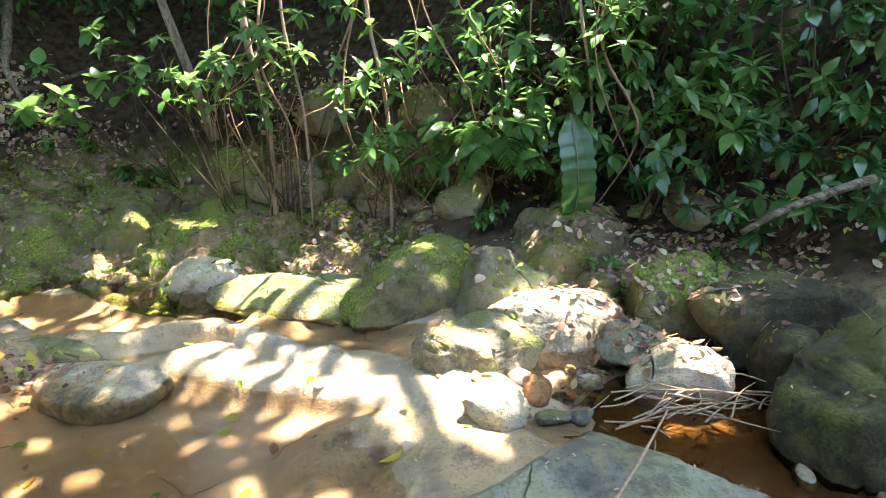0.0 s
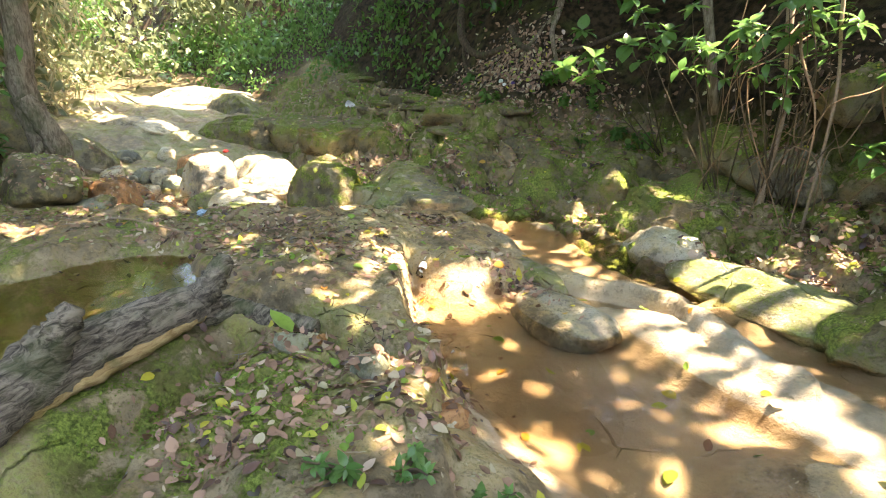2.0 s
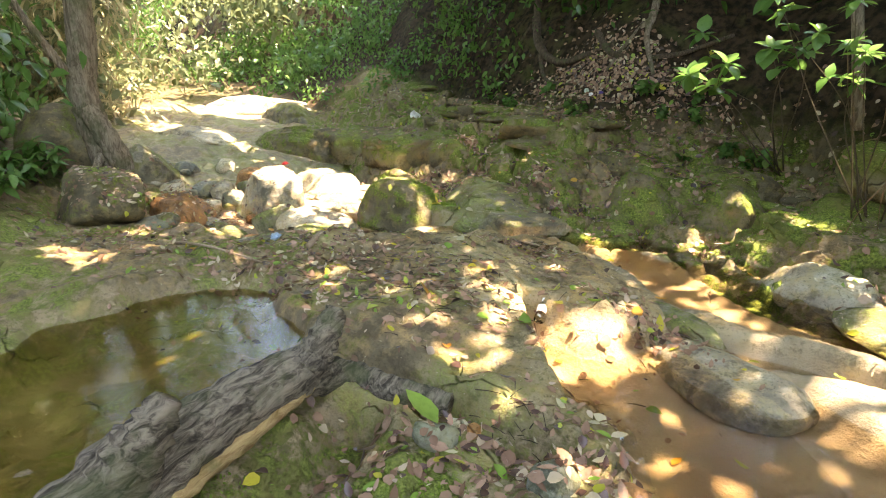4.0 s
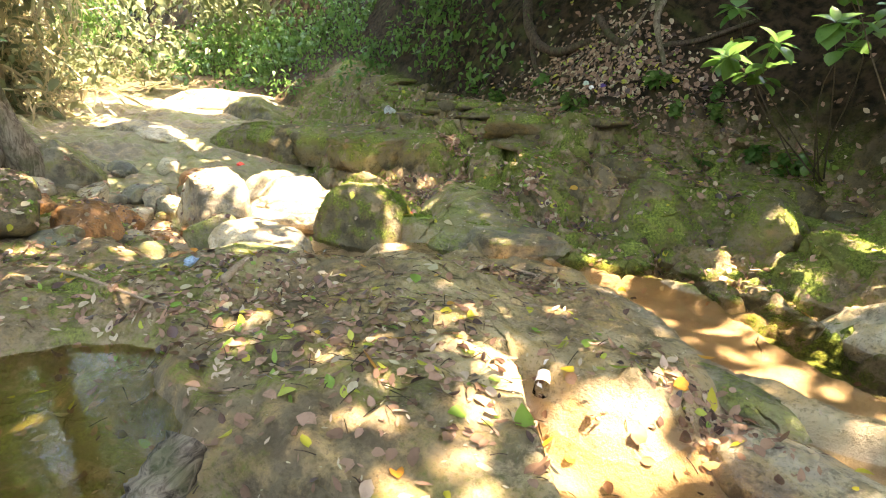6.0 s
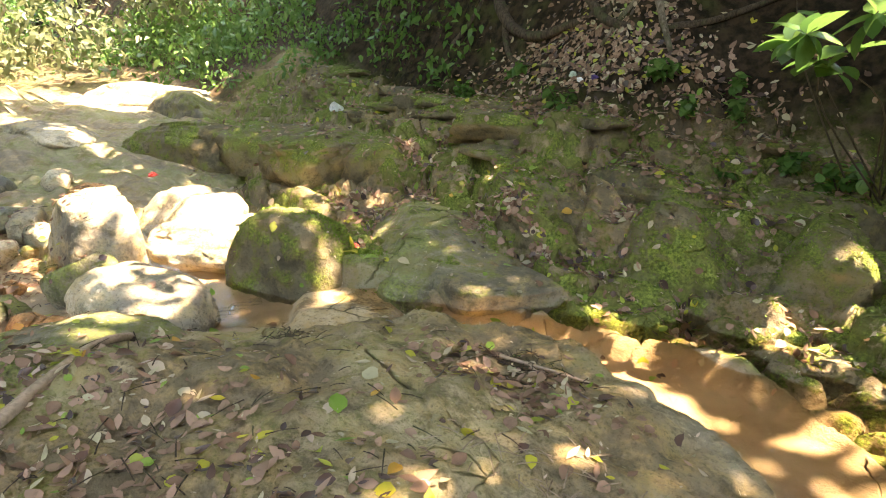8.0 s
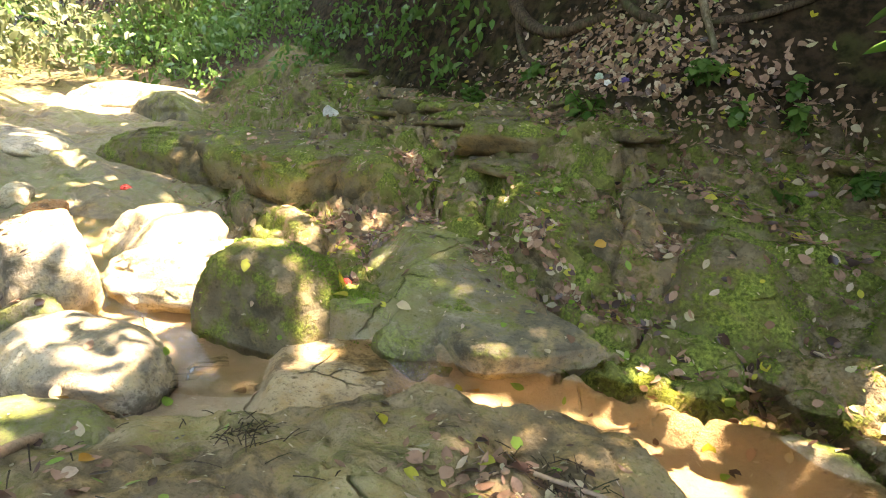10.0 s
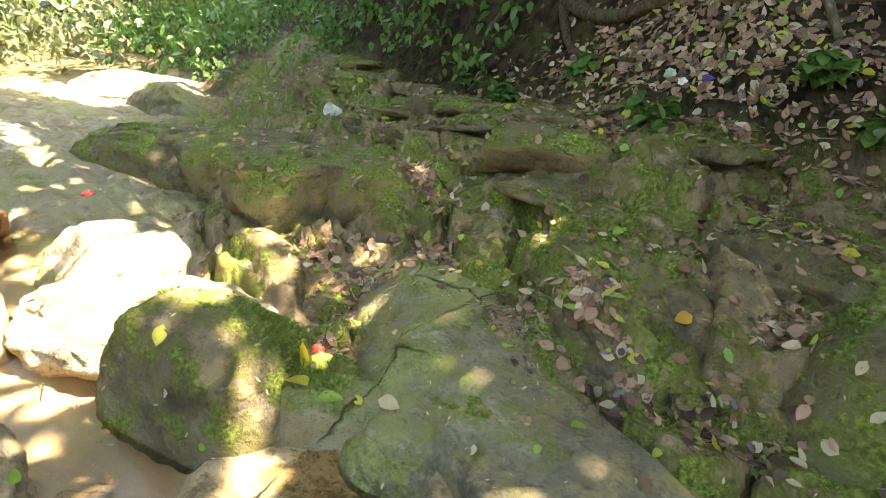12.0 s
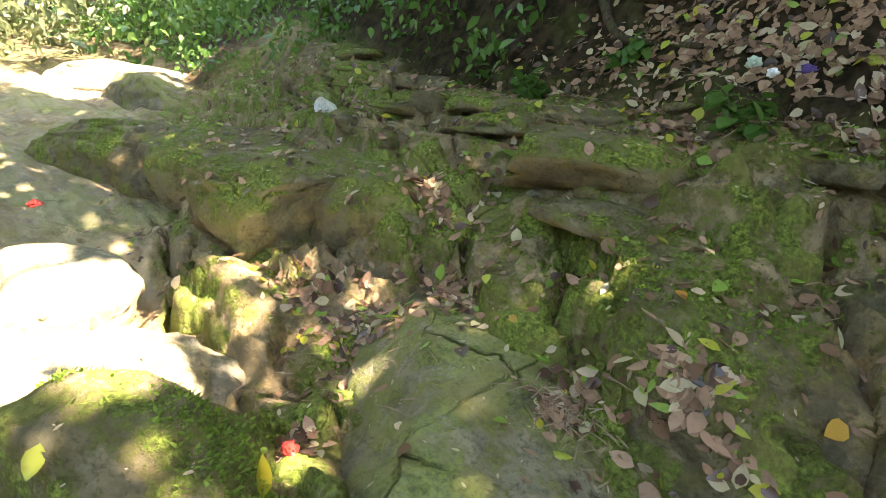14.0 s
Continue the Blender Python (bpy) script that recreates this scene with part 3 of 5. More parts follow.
rock("boulder", (-5.15, 2.02, 0.04), (0.56, 0.38, 0.22), 30, ROCK_SOME, "broad low rock with fallen leaves", 116, 5, 4, 0.03, 0.8)
rock("boulder", (-6.55, 3.45, 0.0), (0.62, 0.42, 0.2), 25, ROCK_PALE, "low white water-worn rock", 117, 5, 5, 0.05, 0.8)
rock("boulder", (-7.5, 3.5, 0.05), (0.6, 0.35, 0.22), 15, ROCK_PALE, "low white water-worn rock", 118, 4, 5, 0.05, 0.8)
rock("boulder", (-8.75, 1.05, 0.75), (0.5, 0.42, 0.4), 10, ROCK_MOSSY, "rounded mossy boulder at the foot of a tree", 119, 4, 4, 0.05, 0.85)
rock("boulder", (-8.3, 1.75, 0.4), (0.3, 0.34, 0.36), 70, ROCK_SOME, "rounded grey-green boulder at the foot of a tree", 120, 4, 4, 0.05, 0.85)
rock("boulder", (-7.05, 0.95, 0.32), (0.55, 0.42, 0.34), 25, ROCK_MOSSY, mossy, 121, 4, 6, 0.05, 0.7)
rock("boulder", (-6.75, 1.62, 0.16), (0.34, 0.26, 0.2), 0, ROCK_RUST, "reddish brown stone among grey ones", 122, 4, 6, 0.05, 0.7)
rock("boulder", (-11.9, 5.4, 0.58), (1.05, 0.65, 0.32), 15, ROCK_SOME, "broad ledge rock beside the upstream slide", 230, 4, 6, 0.05, 0.55)
rock("boulder", (-8.25, 4.85, 0.42), (0.62, 0.42, 0.3), 25, ROCK_MOSSY, "mossy ledge rock with a shaded hollow", 232, 4, 7, 0.06, 0.55)
rock("boulder", (-5.6, 5.35, height(-5.6, 5.35) - 0.03), (0.5, 0.28, 0.15), 8, ROCK_MOSSY, "low mossy ledge rock above the stream", 234, 4, 7, 0.06, 0.5)
rock("boulder", (-4.25, 5.45, height(-4.25, 5.45) - 0.04), (0.55, 0.34, 0.17), -10, ROCK_MOSSY, "low ledge rock with bright green moss", 235, 4, 6, 0.05, 0.6)
rock("boulder", (-3.3, 5.75, height(-3.3, 5.75) - 0.04), (0.45, 0.3, 0.2), -5, ROCK_MOSSY, "low mossy ledge rock above the stream", 236, 4, 7, 0.06, 0.55)
# downstream
rock("boulder", (-0.28, 3.55, 0.06), (0.50, 0.34, 0.38), 12, ROCK_MOSSY, "dark mossy boulder with a steep face", 130, 5, 8, 0.05, 0.6)
rock("boulder", (0.24, 3.32, 0.08), (0.28, 0.24, 0.33), -10, ROCK_SOME, "angular pale green boulder", 131, 4, 8, 0.05, 0.55)
rock("boulder", (0.72, 3.62, 0.2), (0.42, 0.3, 0.34), 5, ROCK_MOSSY, mossy, 132, 5, 6, 0.05, 0.65)
rock("boulder", (0.08, 2.62, 0.02), (0.30, 0.24, 0.22), 30, ROCK_SOME, "wet boulder with one mossy side", 133, 5, 8, 0.05, 0.65)
rock("boulder", (0.14, 2.18, 0.02), (0.19, 0.15, 0.17), -20, ROCK_PALE, "angular pale stone with a dark wet face", 134, 4, 9, 0.05, 0.6)
rock("boulder", (0.55, 2.92, 0.04), (0.40, 0.24, 0.2), -8, ROCK_PALE, bare, 135, 5, 6, 0.04, 0.75)
rock("boulder", (0.48, 3.24, 0.12), (0.24, 0.18, 0.2), 15, ROCK_SOME, "small boulder with yellow-green moss", 136, 4, 7, 0.06, 0.65)
rock("boulder", (0.86, 3.16, 0.14), (0.13, 0.11, 0.12), 0, ROCK_MOSSY, "small stone with yellow-green moss", 137, 3, 6, 0.06, 0.65)
rock("boulder", (0.92, 2.66, 0.03), (0.21, 0.2, 0.15), 40, ROCK_GREY, "grey angular stone in the stream bed", 138, 4, 8, 0.05, 0.6)
rock("boulder", (1.02, 2.36, 0.0), (0.23, 0.17, 0.15), 12, ROCK_PALE, "white rounded stone in the sun", 139, 4, 3, 0.03, 0.85)
# stones in the darkened rock tone carry this corner's shade in their colour
rock("boulder", (1.46, 2.32, 0.0), (0.16, 0.2, 0.28), 20, ROCK_SHADED, "dark grey stone in the shade", 140, 4, 7, 0.05, 0.6)
rock("boulder", (1.68, 1.98, 0.04), (0.46, 0.40, 0.50), 8, ROCK_SHADED, "large dark boulder with moss on top", 141, 5, 7, 0.06, 0.45)
rock("boulder", (1.2, 2.92, 0.14), (0.3, 0.25, 0.3), 25, ROCK_MOSSY, mossy, 142, 4, 8, 0.06, 0.6)
rock("boulder", (1.56, 2.66, 0.16), (0.42, 0.28, 0.32), -10, ROCK_SHADED, "dark rough mossy boulder", 143, 4, 8, 0.07, 0.6)
rock("boulder", (0.40, 1.56, -0.09), (0.76, 0.48, 0.19), -32, ROCK_GREY, "broad grey-green slab sloping into water", 144, 5, 5, 0.03, 0.75)
rock("boulder", (1.62, 1.28, -0.1), (0.22, 0.22, 0.24), 0, ROCK_SHADED, "dark grey stone in the water", 145, 4, 7, 0.05, 0.6)
rock("boulder", (-1.15, 3.74, -0.06), (0.72, 0.32, 0.2), -14, ROCK_SOME, "grey-green slab dipping into the channel", 146, 5, 4, 0.03, 0.8)
rock("boulder", (-2.08, 4.22, 0.0), (0.42, 0.2, 0.17), -10, ROCK_PALE, "low pale rock with a mossy patch", 147, 4, 5, 0.05, 0.75)
rock("boulder", (-2.0, 2.76, -0.07), (0.4, 0.26, 0.14), -25, ROCK_PALE, "smooth pale grey-green rock in the stream", 148, 4, 3, 0.03, 0.85)
rock("boulder", (-2.45, 3.03, -0.02), (0.36, 0.12, 0.13), -22, ROCK_SOME, "rim of rock between two runs of water", 149, 4, 5, 0.04, 0.75)
# stones at the foot of the vegetated bank
for i, (x, y, z, a) in enumerate([(-2.05, 5.7, 0.62, 0.36), (-1.6, 5.48, 0.45, 0.34), (-1.15, 5.66, 0.68, 0.34), (-1.3, 5.25, 0.42, 0.18), (-0.95, 5.2, 0.35, 0.26), (-0.6, 4.75, 0.28, 0.26), (-1.05, 4.85, 0.22, 0.2), (0.1, 4.2, 0.3, 0.24), (-0.1, 5.0, 0.5, 0.3)]):
    z = max(height(x, y), 0) + a * 0.25
    rock("boulder", (x, y, z), (a, a * 0.75, a * 0.72), 25 * i, ROCK_SOME if i % 2 else ROCK_MOSSY, "dull mossy boulder at the foot of the bank", 160 + i, 4, 5, 0.05, 0.8)
# thin beds of rock that stick out of the bank, one above another
r = random.Random(63)
for i in range(95):
    x = r.uniform(-9.2, -2.2)
    s0 = r.choice([1.3, 1.45, 1.6, 1.75, 1.9, 2.05]) + r.gauss(0, 0.05)
    y = float(bank_foot(np.array(x))) + s0
    a = r.uniform(0.16, 0.42)
    if math.hypot(x + 7.86, y - 5.45) < 0.5 or height(x, y) - min(height(x, y - 0.45 * a), height(x - 0.7 * a, y), height(x + 0.7 * a, y)) > 0.11:
        continue
    rock("ledge_rock", (x, y, height(x, y) + r.uniform(-0.03, 0.01)), (a, a * r.uniform(0.4, 0.6), r.uniform(0.045, 0.085)), r.gauss(0, 14) + (12 if x < -5 else -8), ROCK_MOSSY, "flat mossy bed of rock jutting from the bank", 300 + i, 4, 8, 0.05, 0.45, r.gauss(-4, 4), r.gauss(0, 4), "rock", "bank ledges")
# loose stones
STONES = [(-7.3, 1.9, 0.8, 0.55, 24, 0.13), (-6.4, 1.9, 0.7, 0.35, 12, 0.09), (-8.3, 2.4, 0.8, 0.6, 14, 0.16), (0.75, 2.55, 0.6, 0.5, 14, 0.07), (1.0, 3.4, 0.7, 0.5, 10, 0.13), (-0.5, 4.6, 0.7, 0.5, 14, 0.11), (-4.4, 5.6, 1.6, 0.5, 7, 0.06), (-7.5, 5.6, 1.4, 0.5, 6, 0.07), (-1.8, 1.2, 0.5, 0.25, 10, 0.06), (1.2, 1.7, 0.35, 0.3, 12, 0.06), (0.6, 2.3, 0.35, 0.2, 10, 0.07)]
for cx, cy, rx, ry, count, a in STONES:
    for i in range(count):
        x, y = cx + rx * rnd.uniform(-1, 1), cy + ry * rnd.uniform(-1, 1)
        k = a * rnd.uniform(0.6, 1.5)
        mat = rnd.choice([ROCK_SOME, ROCK_PALE, ROCK_GREY, ROCK_RUST] if cy < 3 else [ROCK_SOME, ROCK_MOSSY])
        rock("stone", (x, y, height(x, y) + k * 0.25), (k, k * rnd.uniform(0.6, 0.9), k * rnd.uniform(0.45, 0.75)), rnd.uniform(0, 180), mat, "loose stone among others in the stream bed", 900 + i + int(cx * 40), 3, 5, 0.05, 0.75, 0, 0, "stone", "loose stones")


# ---- tubes: logs, roots, stems ----
def tube(points, radii, sides=8, wobble=0.0, seed=0, caps=True):
    """Verts and faces of a round tapering tube along points."""
    pts = [Vector(p) for p in points]
    r = random.Random(seed)
    verts, faces = [], []
    side = Vector((0.3, 0.2, 1)).normalized()
    for i, p in enumerate(pts):
        d = (pts[min(i + 1, len(pts) - 1)] - pts[max(i - 1, 0)]).normalized()
        a = d.cross(side)
        a = a.normalized() if a.length > 1e-4 else d.orthogonal().normalized()
        b = d.cross(a)
        for j in range(sides):
            t = 2 * math.pi * j / sides
            k = radii[i] * (1 + wobble * r.uniform(-1, 1))
            verts.append(p + (a * math.cos(t) + b * math.sin(t)) * k)
    for i in range(len(pts) - 1):
        for j in range(sides):
            k = (j + 1) % sides
            faces.append((i * sides + j, i * sides + k, (i + 1) * sides + k, (i + 1) * sides + j))
    if caps:
        faces.append(tuple(range(sides))[::-1])
        faces.append(tuple(range((len(pts) - 1) * sides, len(pts) * sides)))
    return verts, faces


def curve(points, n):
    """Smooth way through points, n steps a stretch."""
    p = [Vector(q) for q in points]
    p = [p[0] * 2 - p[1], *p, p[-1] * 2 - p[-2]]
    out = []
    for i in range(1, len(p) - 2):
        for k in range(n):
            t = k / n
            out.append(0.5 * (2 * p[i] + (p[i + 1] - p[i - 1]) * t + (2 * p[i - 1] - 5 * p[i] + 4 * p[i + 1] - p[i + 2]) * t * t + (3 * p[i] - p[i - 1] - 3 * p[i + 1] + p[i + 2]) * t ** 3))
    return out + [p[-2]]


def join(parts):
    verts, faces = [], []
    for v, f in parts:
        n = len(verts)
        verts += list(v)
        faces += [tuple(i + n for i in q) for q in f]
    return verts, faces


def taper(n, a, b):
    return [a + (b - a) * i / (n - 1) for i in range(n)]


# ---- leaves ----
def blade(length, width, curl=0.15, fold=0.2, n=4, point=1.0):
    """A pointed leaf along +y from the origin, folded along its midrib."""
    verts, faces = [(0, 0, 0)], []
    for i in range(1, n):
        t = i / n
        w = width * 0.5 * math.sin(math.pi * t ** 0.8) ** point
        z = -curl * length * t * t
        verts += [(-w, length * t, z + fold * w), (0, length * t, z), (w, length * t, z + fold * w)]
    verts.append((0, length, -curl * length))
    e = len(verts) - 1
    faces += [(0, 2, 1), (0, 3, 2)]
    for i in range(n - 2):
        a = 1 + 3 * i
        faces += [(a, a + 1, a + 4, a + 3), (a + 1, a + 2, a + 5, a + 4)]
    a = 1 + 3 * (n - 2)
    faces += [(a, a + 1, e), (a + 1, a + 2, e)]
    return np.array(verts), faces


class Leaves:
    """Collects many leaves into one mesh."""

    def __init__(self):
        self.v, self.f, self.n = [], [], 0

    def add(self, shape, m):
        v, f = shape
        a = np.array(m)
        self.v.append(v @ a[:3, :3].T + a[:3, 3])
        self.f += [tuple(i + self.n for i in q) for q in f]
        self.n += len(v)

    def done(self, name, mat, parent=None, label=""):
        return mesh_object(name, np.concatenate(self.v), self.f, mat, parent, label)


def aim(place, way, roll=0.0, size=1.0):
    """A pose whose +y points along way."""
    y = Vector(way).normalized()
    x = y.cross(Vector((0, 0, 1)))
    x = x.normalized() if x.length > 1e-3 else Vector((1, 0, 0))
    z = x.cross(y)
    c, s = math.cos(roll), math.sin(roll)
    x, z = x * c + z * s, z * c - x * s
    return Matrix(((x.x * size, y.x * size, z.x * size, place[0]), (x.y * size, y.y * size, z.y * size, place[1]), (x.z * size, y.z * size, z.z * size, place[2]), (0, 0, 0, 1)))


SHAPES = [blade(1, 0.46, 0.25, 0.25), blade(1, 0.40, 0.12, 0.35), blade(1, 0.54, 0.4, 0.15)]
BROAD = [blade(1, 0.75, 0.2, 0.15, 5, 0.7), blade(1, 0.85, 0.3, 0.2, 5, 0.7)]
CHIP = [blade(1, 0.55, 0.2, 0.2, 3), blade(1, 0.45, 0.3, 0.3, 3)]


def whorl(leaves, place, out, size, count, r, shapes=SHAPES):
    """A rosette of leaves round the tip of a stem."""
    n = Vector(out).normalized()
    a = n.orthogonal().normalized()
    b = n.cross(a)
    for i in range(count):
        t = 2 * math.pi * (i + r.uniform(-0.3, 0.3)) / count
        way = (a * math.cos(t) + b * math.sin(t)) + n * r.uniform(-0.25, 0.6) - Vector((0, 0, 0.15))
        leaves.add(r.choice(shapes), aim(Vector(place) - n * r.uniform(0, 0.05), way, r.uniform(-0.4, 0.4), size * r.uniform(0.65, 1.15)))


def shrub(foot, tips, mat, label, size=0.16, count=9, seed=0, shapes=SHAPES, name="shrub"):
    """A bush: an arching stem from its foot to every tip, and leaves round the tips and along the stems."""
    r = random.Random(seed)
    top = tagged(new(name), label, "shrub", "bank shrubs")
    top.location = foot
    leaves = Leaves()
    for tip in tips:
        d = Vector(tip) - Vector(foot)
        k = d.length
        start = Vector((r.uniform(-0.12, 0.12), r.uniform(-0.03, 0.12), 0)) * min(1, k)
        way = curve([start, d * 0.5 + Vector((r.uniform(-0.14, 0.14) * k, r.uniform(-0.1, 0.15) * k, 0.1 * k)), d], 5)
        v, f = tube(way, taper(len(way), 0.007, 0.0025), 5)
        mesh_object("stem", v, f, STEM, top, "thin dark stem")
        whorl(leaves, d, (way[-1] - way[-2]).normalized() + Vector((0, -0.5, 0.4)), size, count, r, shapes)
        for k in ((8,) if name == "shrub" else (5, 7, 8)):
            if k < len(way):
                whorl(leaves, way[k], (r.uniform(-1, 1), r.uniform(-1, 0.2), 1), size * 0.9, 5, r, shapes)
    leaves.done("foliage", mat, top)
    return top


# ---- the fallen log ----
def build_log():
    top = tagged(new("log"), "fallen dead log, grey bark peeling from yellow wood", "log")
    top.location = (-2.5, 0.3, 0.2)
    o = Vector(top.location)

    def piece(name, points, a, b, sides, wobble, seed, mat, label=""):
        way = curve([Vector(p) - o for p in points], 9)
        v, f = tube(way, taper(len(way), a, b), sides, wobble, seed)
        mesh_object(name, v, f, mat, top, label)

    piece("trunk", [(-2.0, -0.75, 0.34), (-2.26, -0.2, 0.40), (-2.47, 0.06, 0.41), (-2.56, 0.25, 0.42), (-2.66, 0.45, 0.42), (-2.76, 0.72, 0.41), (-2.83, 0.9, 0.38)], 0.135, 0.09, 22, 0.07, 3, WOOD_DEAD)
    piece("branch", [(-2.82, 0.85, 0.36), (-2.8, 1.04, 0.28), (-2.64, 1.13, 0.26), (-2.42, 1.24, 0.25)], 0.085, 0.045, 14, 0.09, 4, WOOD_DEAD, "dark brown broken branch")
    piece("stub", [(-2.76, 0.82, 0.42), (-2.79, 0.93, 0.50), (-2.84, 1.02, 0.57)], 0.075, 0.045, 12, 0.2, 5, WOOD_DEAD, "splintered grey stub")
    piece("stub", [(-2.5, 0.14, 0.46), (-2.46, 0.22, 0.57), (-2.47, 0.30, 0.66)], 0.10, 0.04, 12, 0.2, 6, WOOD_DEAD, "broken knot of grey wood")
    piece("bare_wood", [(-2.2, -0.2, 0.345), (-2.42, 0.1, 0.355), (-2.53, 0.36, 0.355), (-2.67, 0.66, 0.355), (-2.75, 0.84, 0.36)], 0.045, 0.03, 10, 0.2, 7, WOOD_RAW, "yellow wood where the bark is gone")


build_log()


# ---- sticks ----
def stick(points, a, b, label, mat=TWIG, name="stick", seed=0):
    o = Vector(points[0])
    way = curve([Vector(p) - o for p in points], 6)
    v, f = tube(way, taper(len(way), a, b), 7, 0.12, seed)
    ob = tagged(mesh_object(name, v, f, mat), label, "stick")
    ob.location = o
    return ob


def lay(pts, lift=0.01):
    return [(x, y, max(height(x, y), -0.02) + lift) for x, y in pts]


stick(lay([(-4.35, 1.7), (-4.8, 2.1), (-5.25, 2.5)], 0.03), 0.022, 0.014, "straight grey stick lying on the slab")
stick(lay([(-3.75, 3.2), (-3.45, 3.35), (-3.2, 3.55)], 0.025), 0.008, 0.004, "thin pale twig over the water's edge")
stick(lay([(-5.6, 1.1), (-4.9, 1.2), (-4.3, 1.4)], 0.02), 0.012, 0.006, "thin dry branch on the rock")
stick([(0.42, 1.42, 0.12), (0.6, 1.65, 0.13), (0.82, 1.98, 0.10)], 0.007, 0.004, "thin straight twig leaning on a slab")
stick([(1.45, 2.75, 0.58), (1.65, 2.72, 0.70), (2.0, 2.65, 0.84)], 0.016, 0.022, "grey fallen branch under the shrubs", WOOD_DEAD, "deadwood", 4)
r = random.Random(5)
for i in range(46):
    x, y, a = 1.0 + r.gauss(0, 0.20), 2.12 + r.gauss(0, 0.07), r.uniform(-0.9, 0.9)
    l, z = r.uniform(0.05, 0.17), 0.01 + r.uniform(0, 0.06)
    stick([(x - l * math.cos(a), y - l * math.sin(a), z), (x + r.uniform(-0.02, 0.02), y + r.uniform(-0.025, 0.025), z + 0.01), (x + l * math.cos(a), y + l * math.sin(a), z + r.uniform(-0.03, 0.04))], 0.0045, 0.002, "dry twig of a driftwood heap", TWIG, "twig", i)["group"] = "driftwood heap"


# ---- trees ----
def trunk_tree(name, points, a, b, label, mat=BARK, seed=0, leaf=None, crown=()):
    o = Vector(points[0])
    top = tagged(new(name), label, "tree")
    top.location = o
    way = curve([Vector(p) - o for p in points], 7)
    v, f = tube(way, taper(len(way), a, b), 14, 0.1, seed)
    mesh_object("trunk", v, f, mat, top)
    if crown:
        r = random.Random(seed)
        leaves = Leaves()
        for c in crown:
            for _ in range(40):
                p = Vector(c) - o + Vector((r.gauss(0, 0.35), r.gauss(0, 0.35), r.gauss(0, 0.2)))
                whorl(leaves, p, (r.uniform(-1, 1), r.uniform(-1, 1), 0.5), 0.14, 5, r, CHIP)
        leaves.done("foliage", leaf, top)
    return top


trunk_tree("tree", [(-8.2, 1.4, 0.2), (-8.2, 1.33, 0.6), (-8.2, 1.26, 1.04), (-8.2, 1.24, 1.41), (-8.2, 1.33, 2.1), (-8.3, 1.5, 5.5)], 0.16, 0.13, "crooked rough tree trunk growing between boulders", seed=3)
crooked = bpy.data.objects["tree"]
for name, points, a, b, label in (("root_foot", [(-8.1, 1.2, 1.15), (-8.05, 1.32, 0.9), (-8.05, 1.42, 0.62), (-8.1, 1.5, 0.42)], 0.10, 0.13, "knotty swollen foot of the trunk"), ("limb", [(-8.2, 1.26, 1.3), (-8.15, 1.0, 1.7), (-8.2, 0.75, 2.3), (-8.3, 0.6, 3.2)], 0.04, 0.025, "thin pale side limb"), ("root", [(-8.15, 1.3, 0.7), (-7.95, 1.15, 0.5), (-7.8, 0.95, 0.42)], 0.05, 0.025, "surface root over the boulder")):
    v, f = tube([p - crooked.location for p in curve(points, 7)], taper(7 * (len(points) - 1) + 1, a, b), 12, 0.14, 8)
    mesh_object(name, v, f, BARK, crooked, label)
trunk_tree("tree", [(-9.0, 0.35, 0.5), (-9.0, 0.5, 1.6), (-9.1, 0.7, 5.0)], 0.09, 0.06, "slim dark tree trunk on the leafy bank", BARK_DARK, 4)
trunk_tree("sapling", [(-8.5, 1.5, 0.4), (-8.6, 1.42, 1.0), (-8.6, 1.14, 1.6), (-8.7, 0.8, 2.3), (-8.9, 0.4, 3.4)], 0.05, 0.03, "thin pale leaning stem", BARK, 5)
trunk_tree("sapling", [(-2.35, 5.75, 0.95), (-2.42, 5.7, 1.5), (-2.55, 5.6, 2.4), (-2.7, 5.4, 4.5)], 0.05, 0.035, "slim pale stem growing from the bank", BARK, 6)


# ---- roots and vines ----
def root(points, a, b, label, mat=BARK_DARK, name="root", seed=0, sides=8):
    o = Vector(points[0])
    way = curve([Vector(p) - o for p in points], 7)
    v, f = tube(way, taper(len(way), a, b), sides, 0.14, seed)
    ob = tagged(mesh_object(name, v, f, mat), label, "root" if name == "root" else "vine")
    ob.location = o
    return ob


def on_bank(x, z, lift=0.03):
    """The point of the bank's face at this x and height."""
    y = np.arange(4.0, 9.0, 0.02)
    h = heights(np.full_like(y, x), y)
    k = int(np.argmax(h > z))
    return (x, float(y[k]) - lift, z)


root([on_bank(-6.9, 2.5), on_bank(-6.6, 2.0), on_bank(-6.3, 1.7), on_bank(-5.9, 1.55), on_bank(-5.5, 1.62), on_bank(-5.1, 1.75)], 0.075, 0.035, "thick dark exposed root on the earth bank", seed=1)
root([on_bank(-6.4, 1.85), on_bank(-6.25, 1.5), on_bank(-6.0, 1.32), on_bank(-5.5, 1.28)], 0.04, 0.015, "winding dark root on the earth bank", seed=2)
root([on_bank(-5.4, 1.9), on_bank(-5.0, 1.62), on_bank(-4.4, 1.6), on_bank(-3.9, 1.8)], 0.045, 0.02, "long horizontal root on the earth bank", seed=3)
root([on_bank(-4.9, 2.6), on_bank(-4.75, 2.1), on_bank(-4.7, 1.8), on_bank(-4.5, 1.4)], 0.06, 0.02, "pale root running down the bank", BARK, seed=4)
root([on_bank(-4.75, 2.0), on_bank(-4.95, 1.7), on_bank(-5.05, 1.45)], 0.03, 0.012, "pale forked root running down the bank", BARK, seed=5)
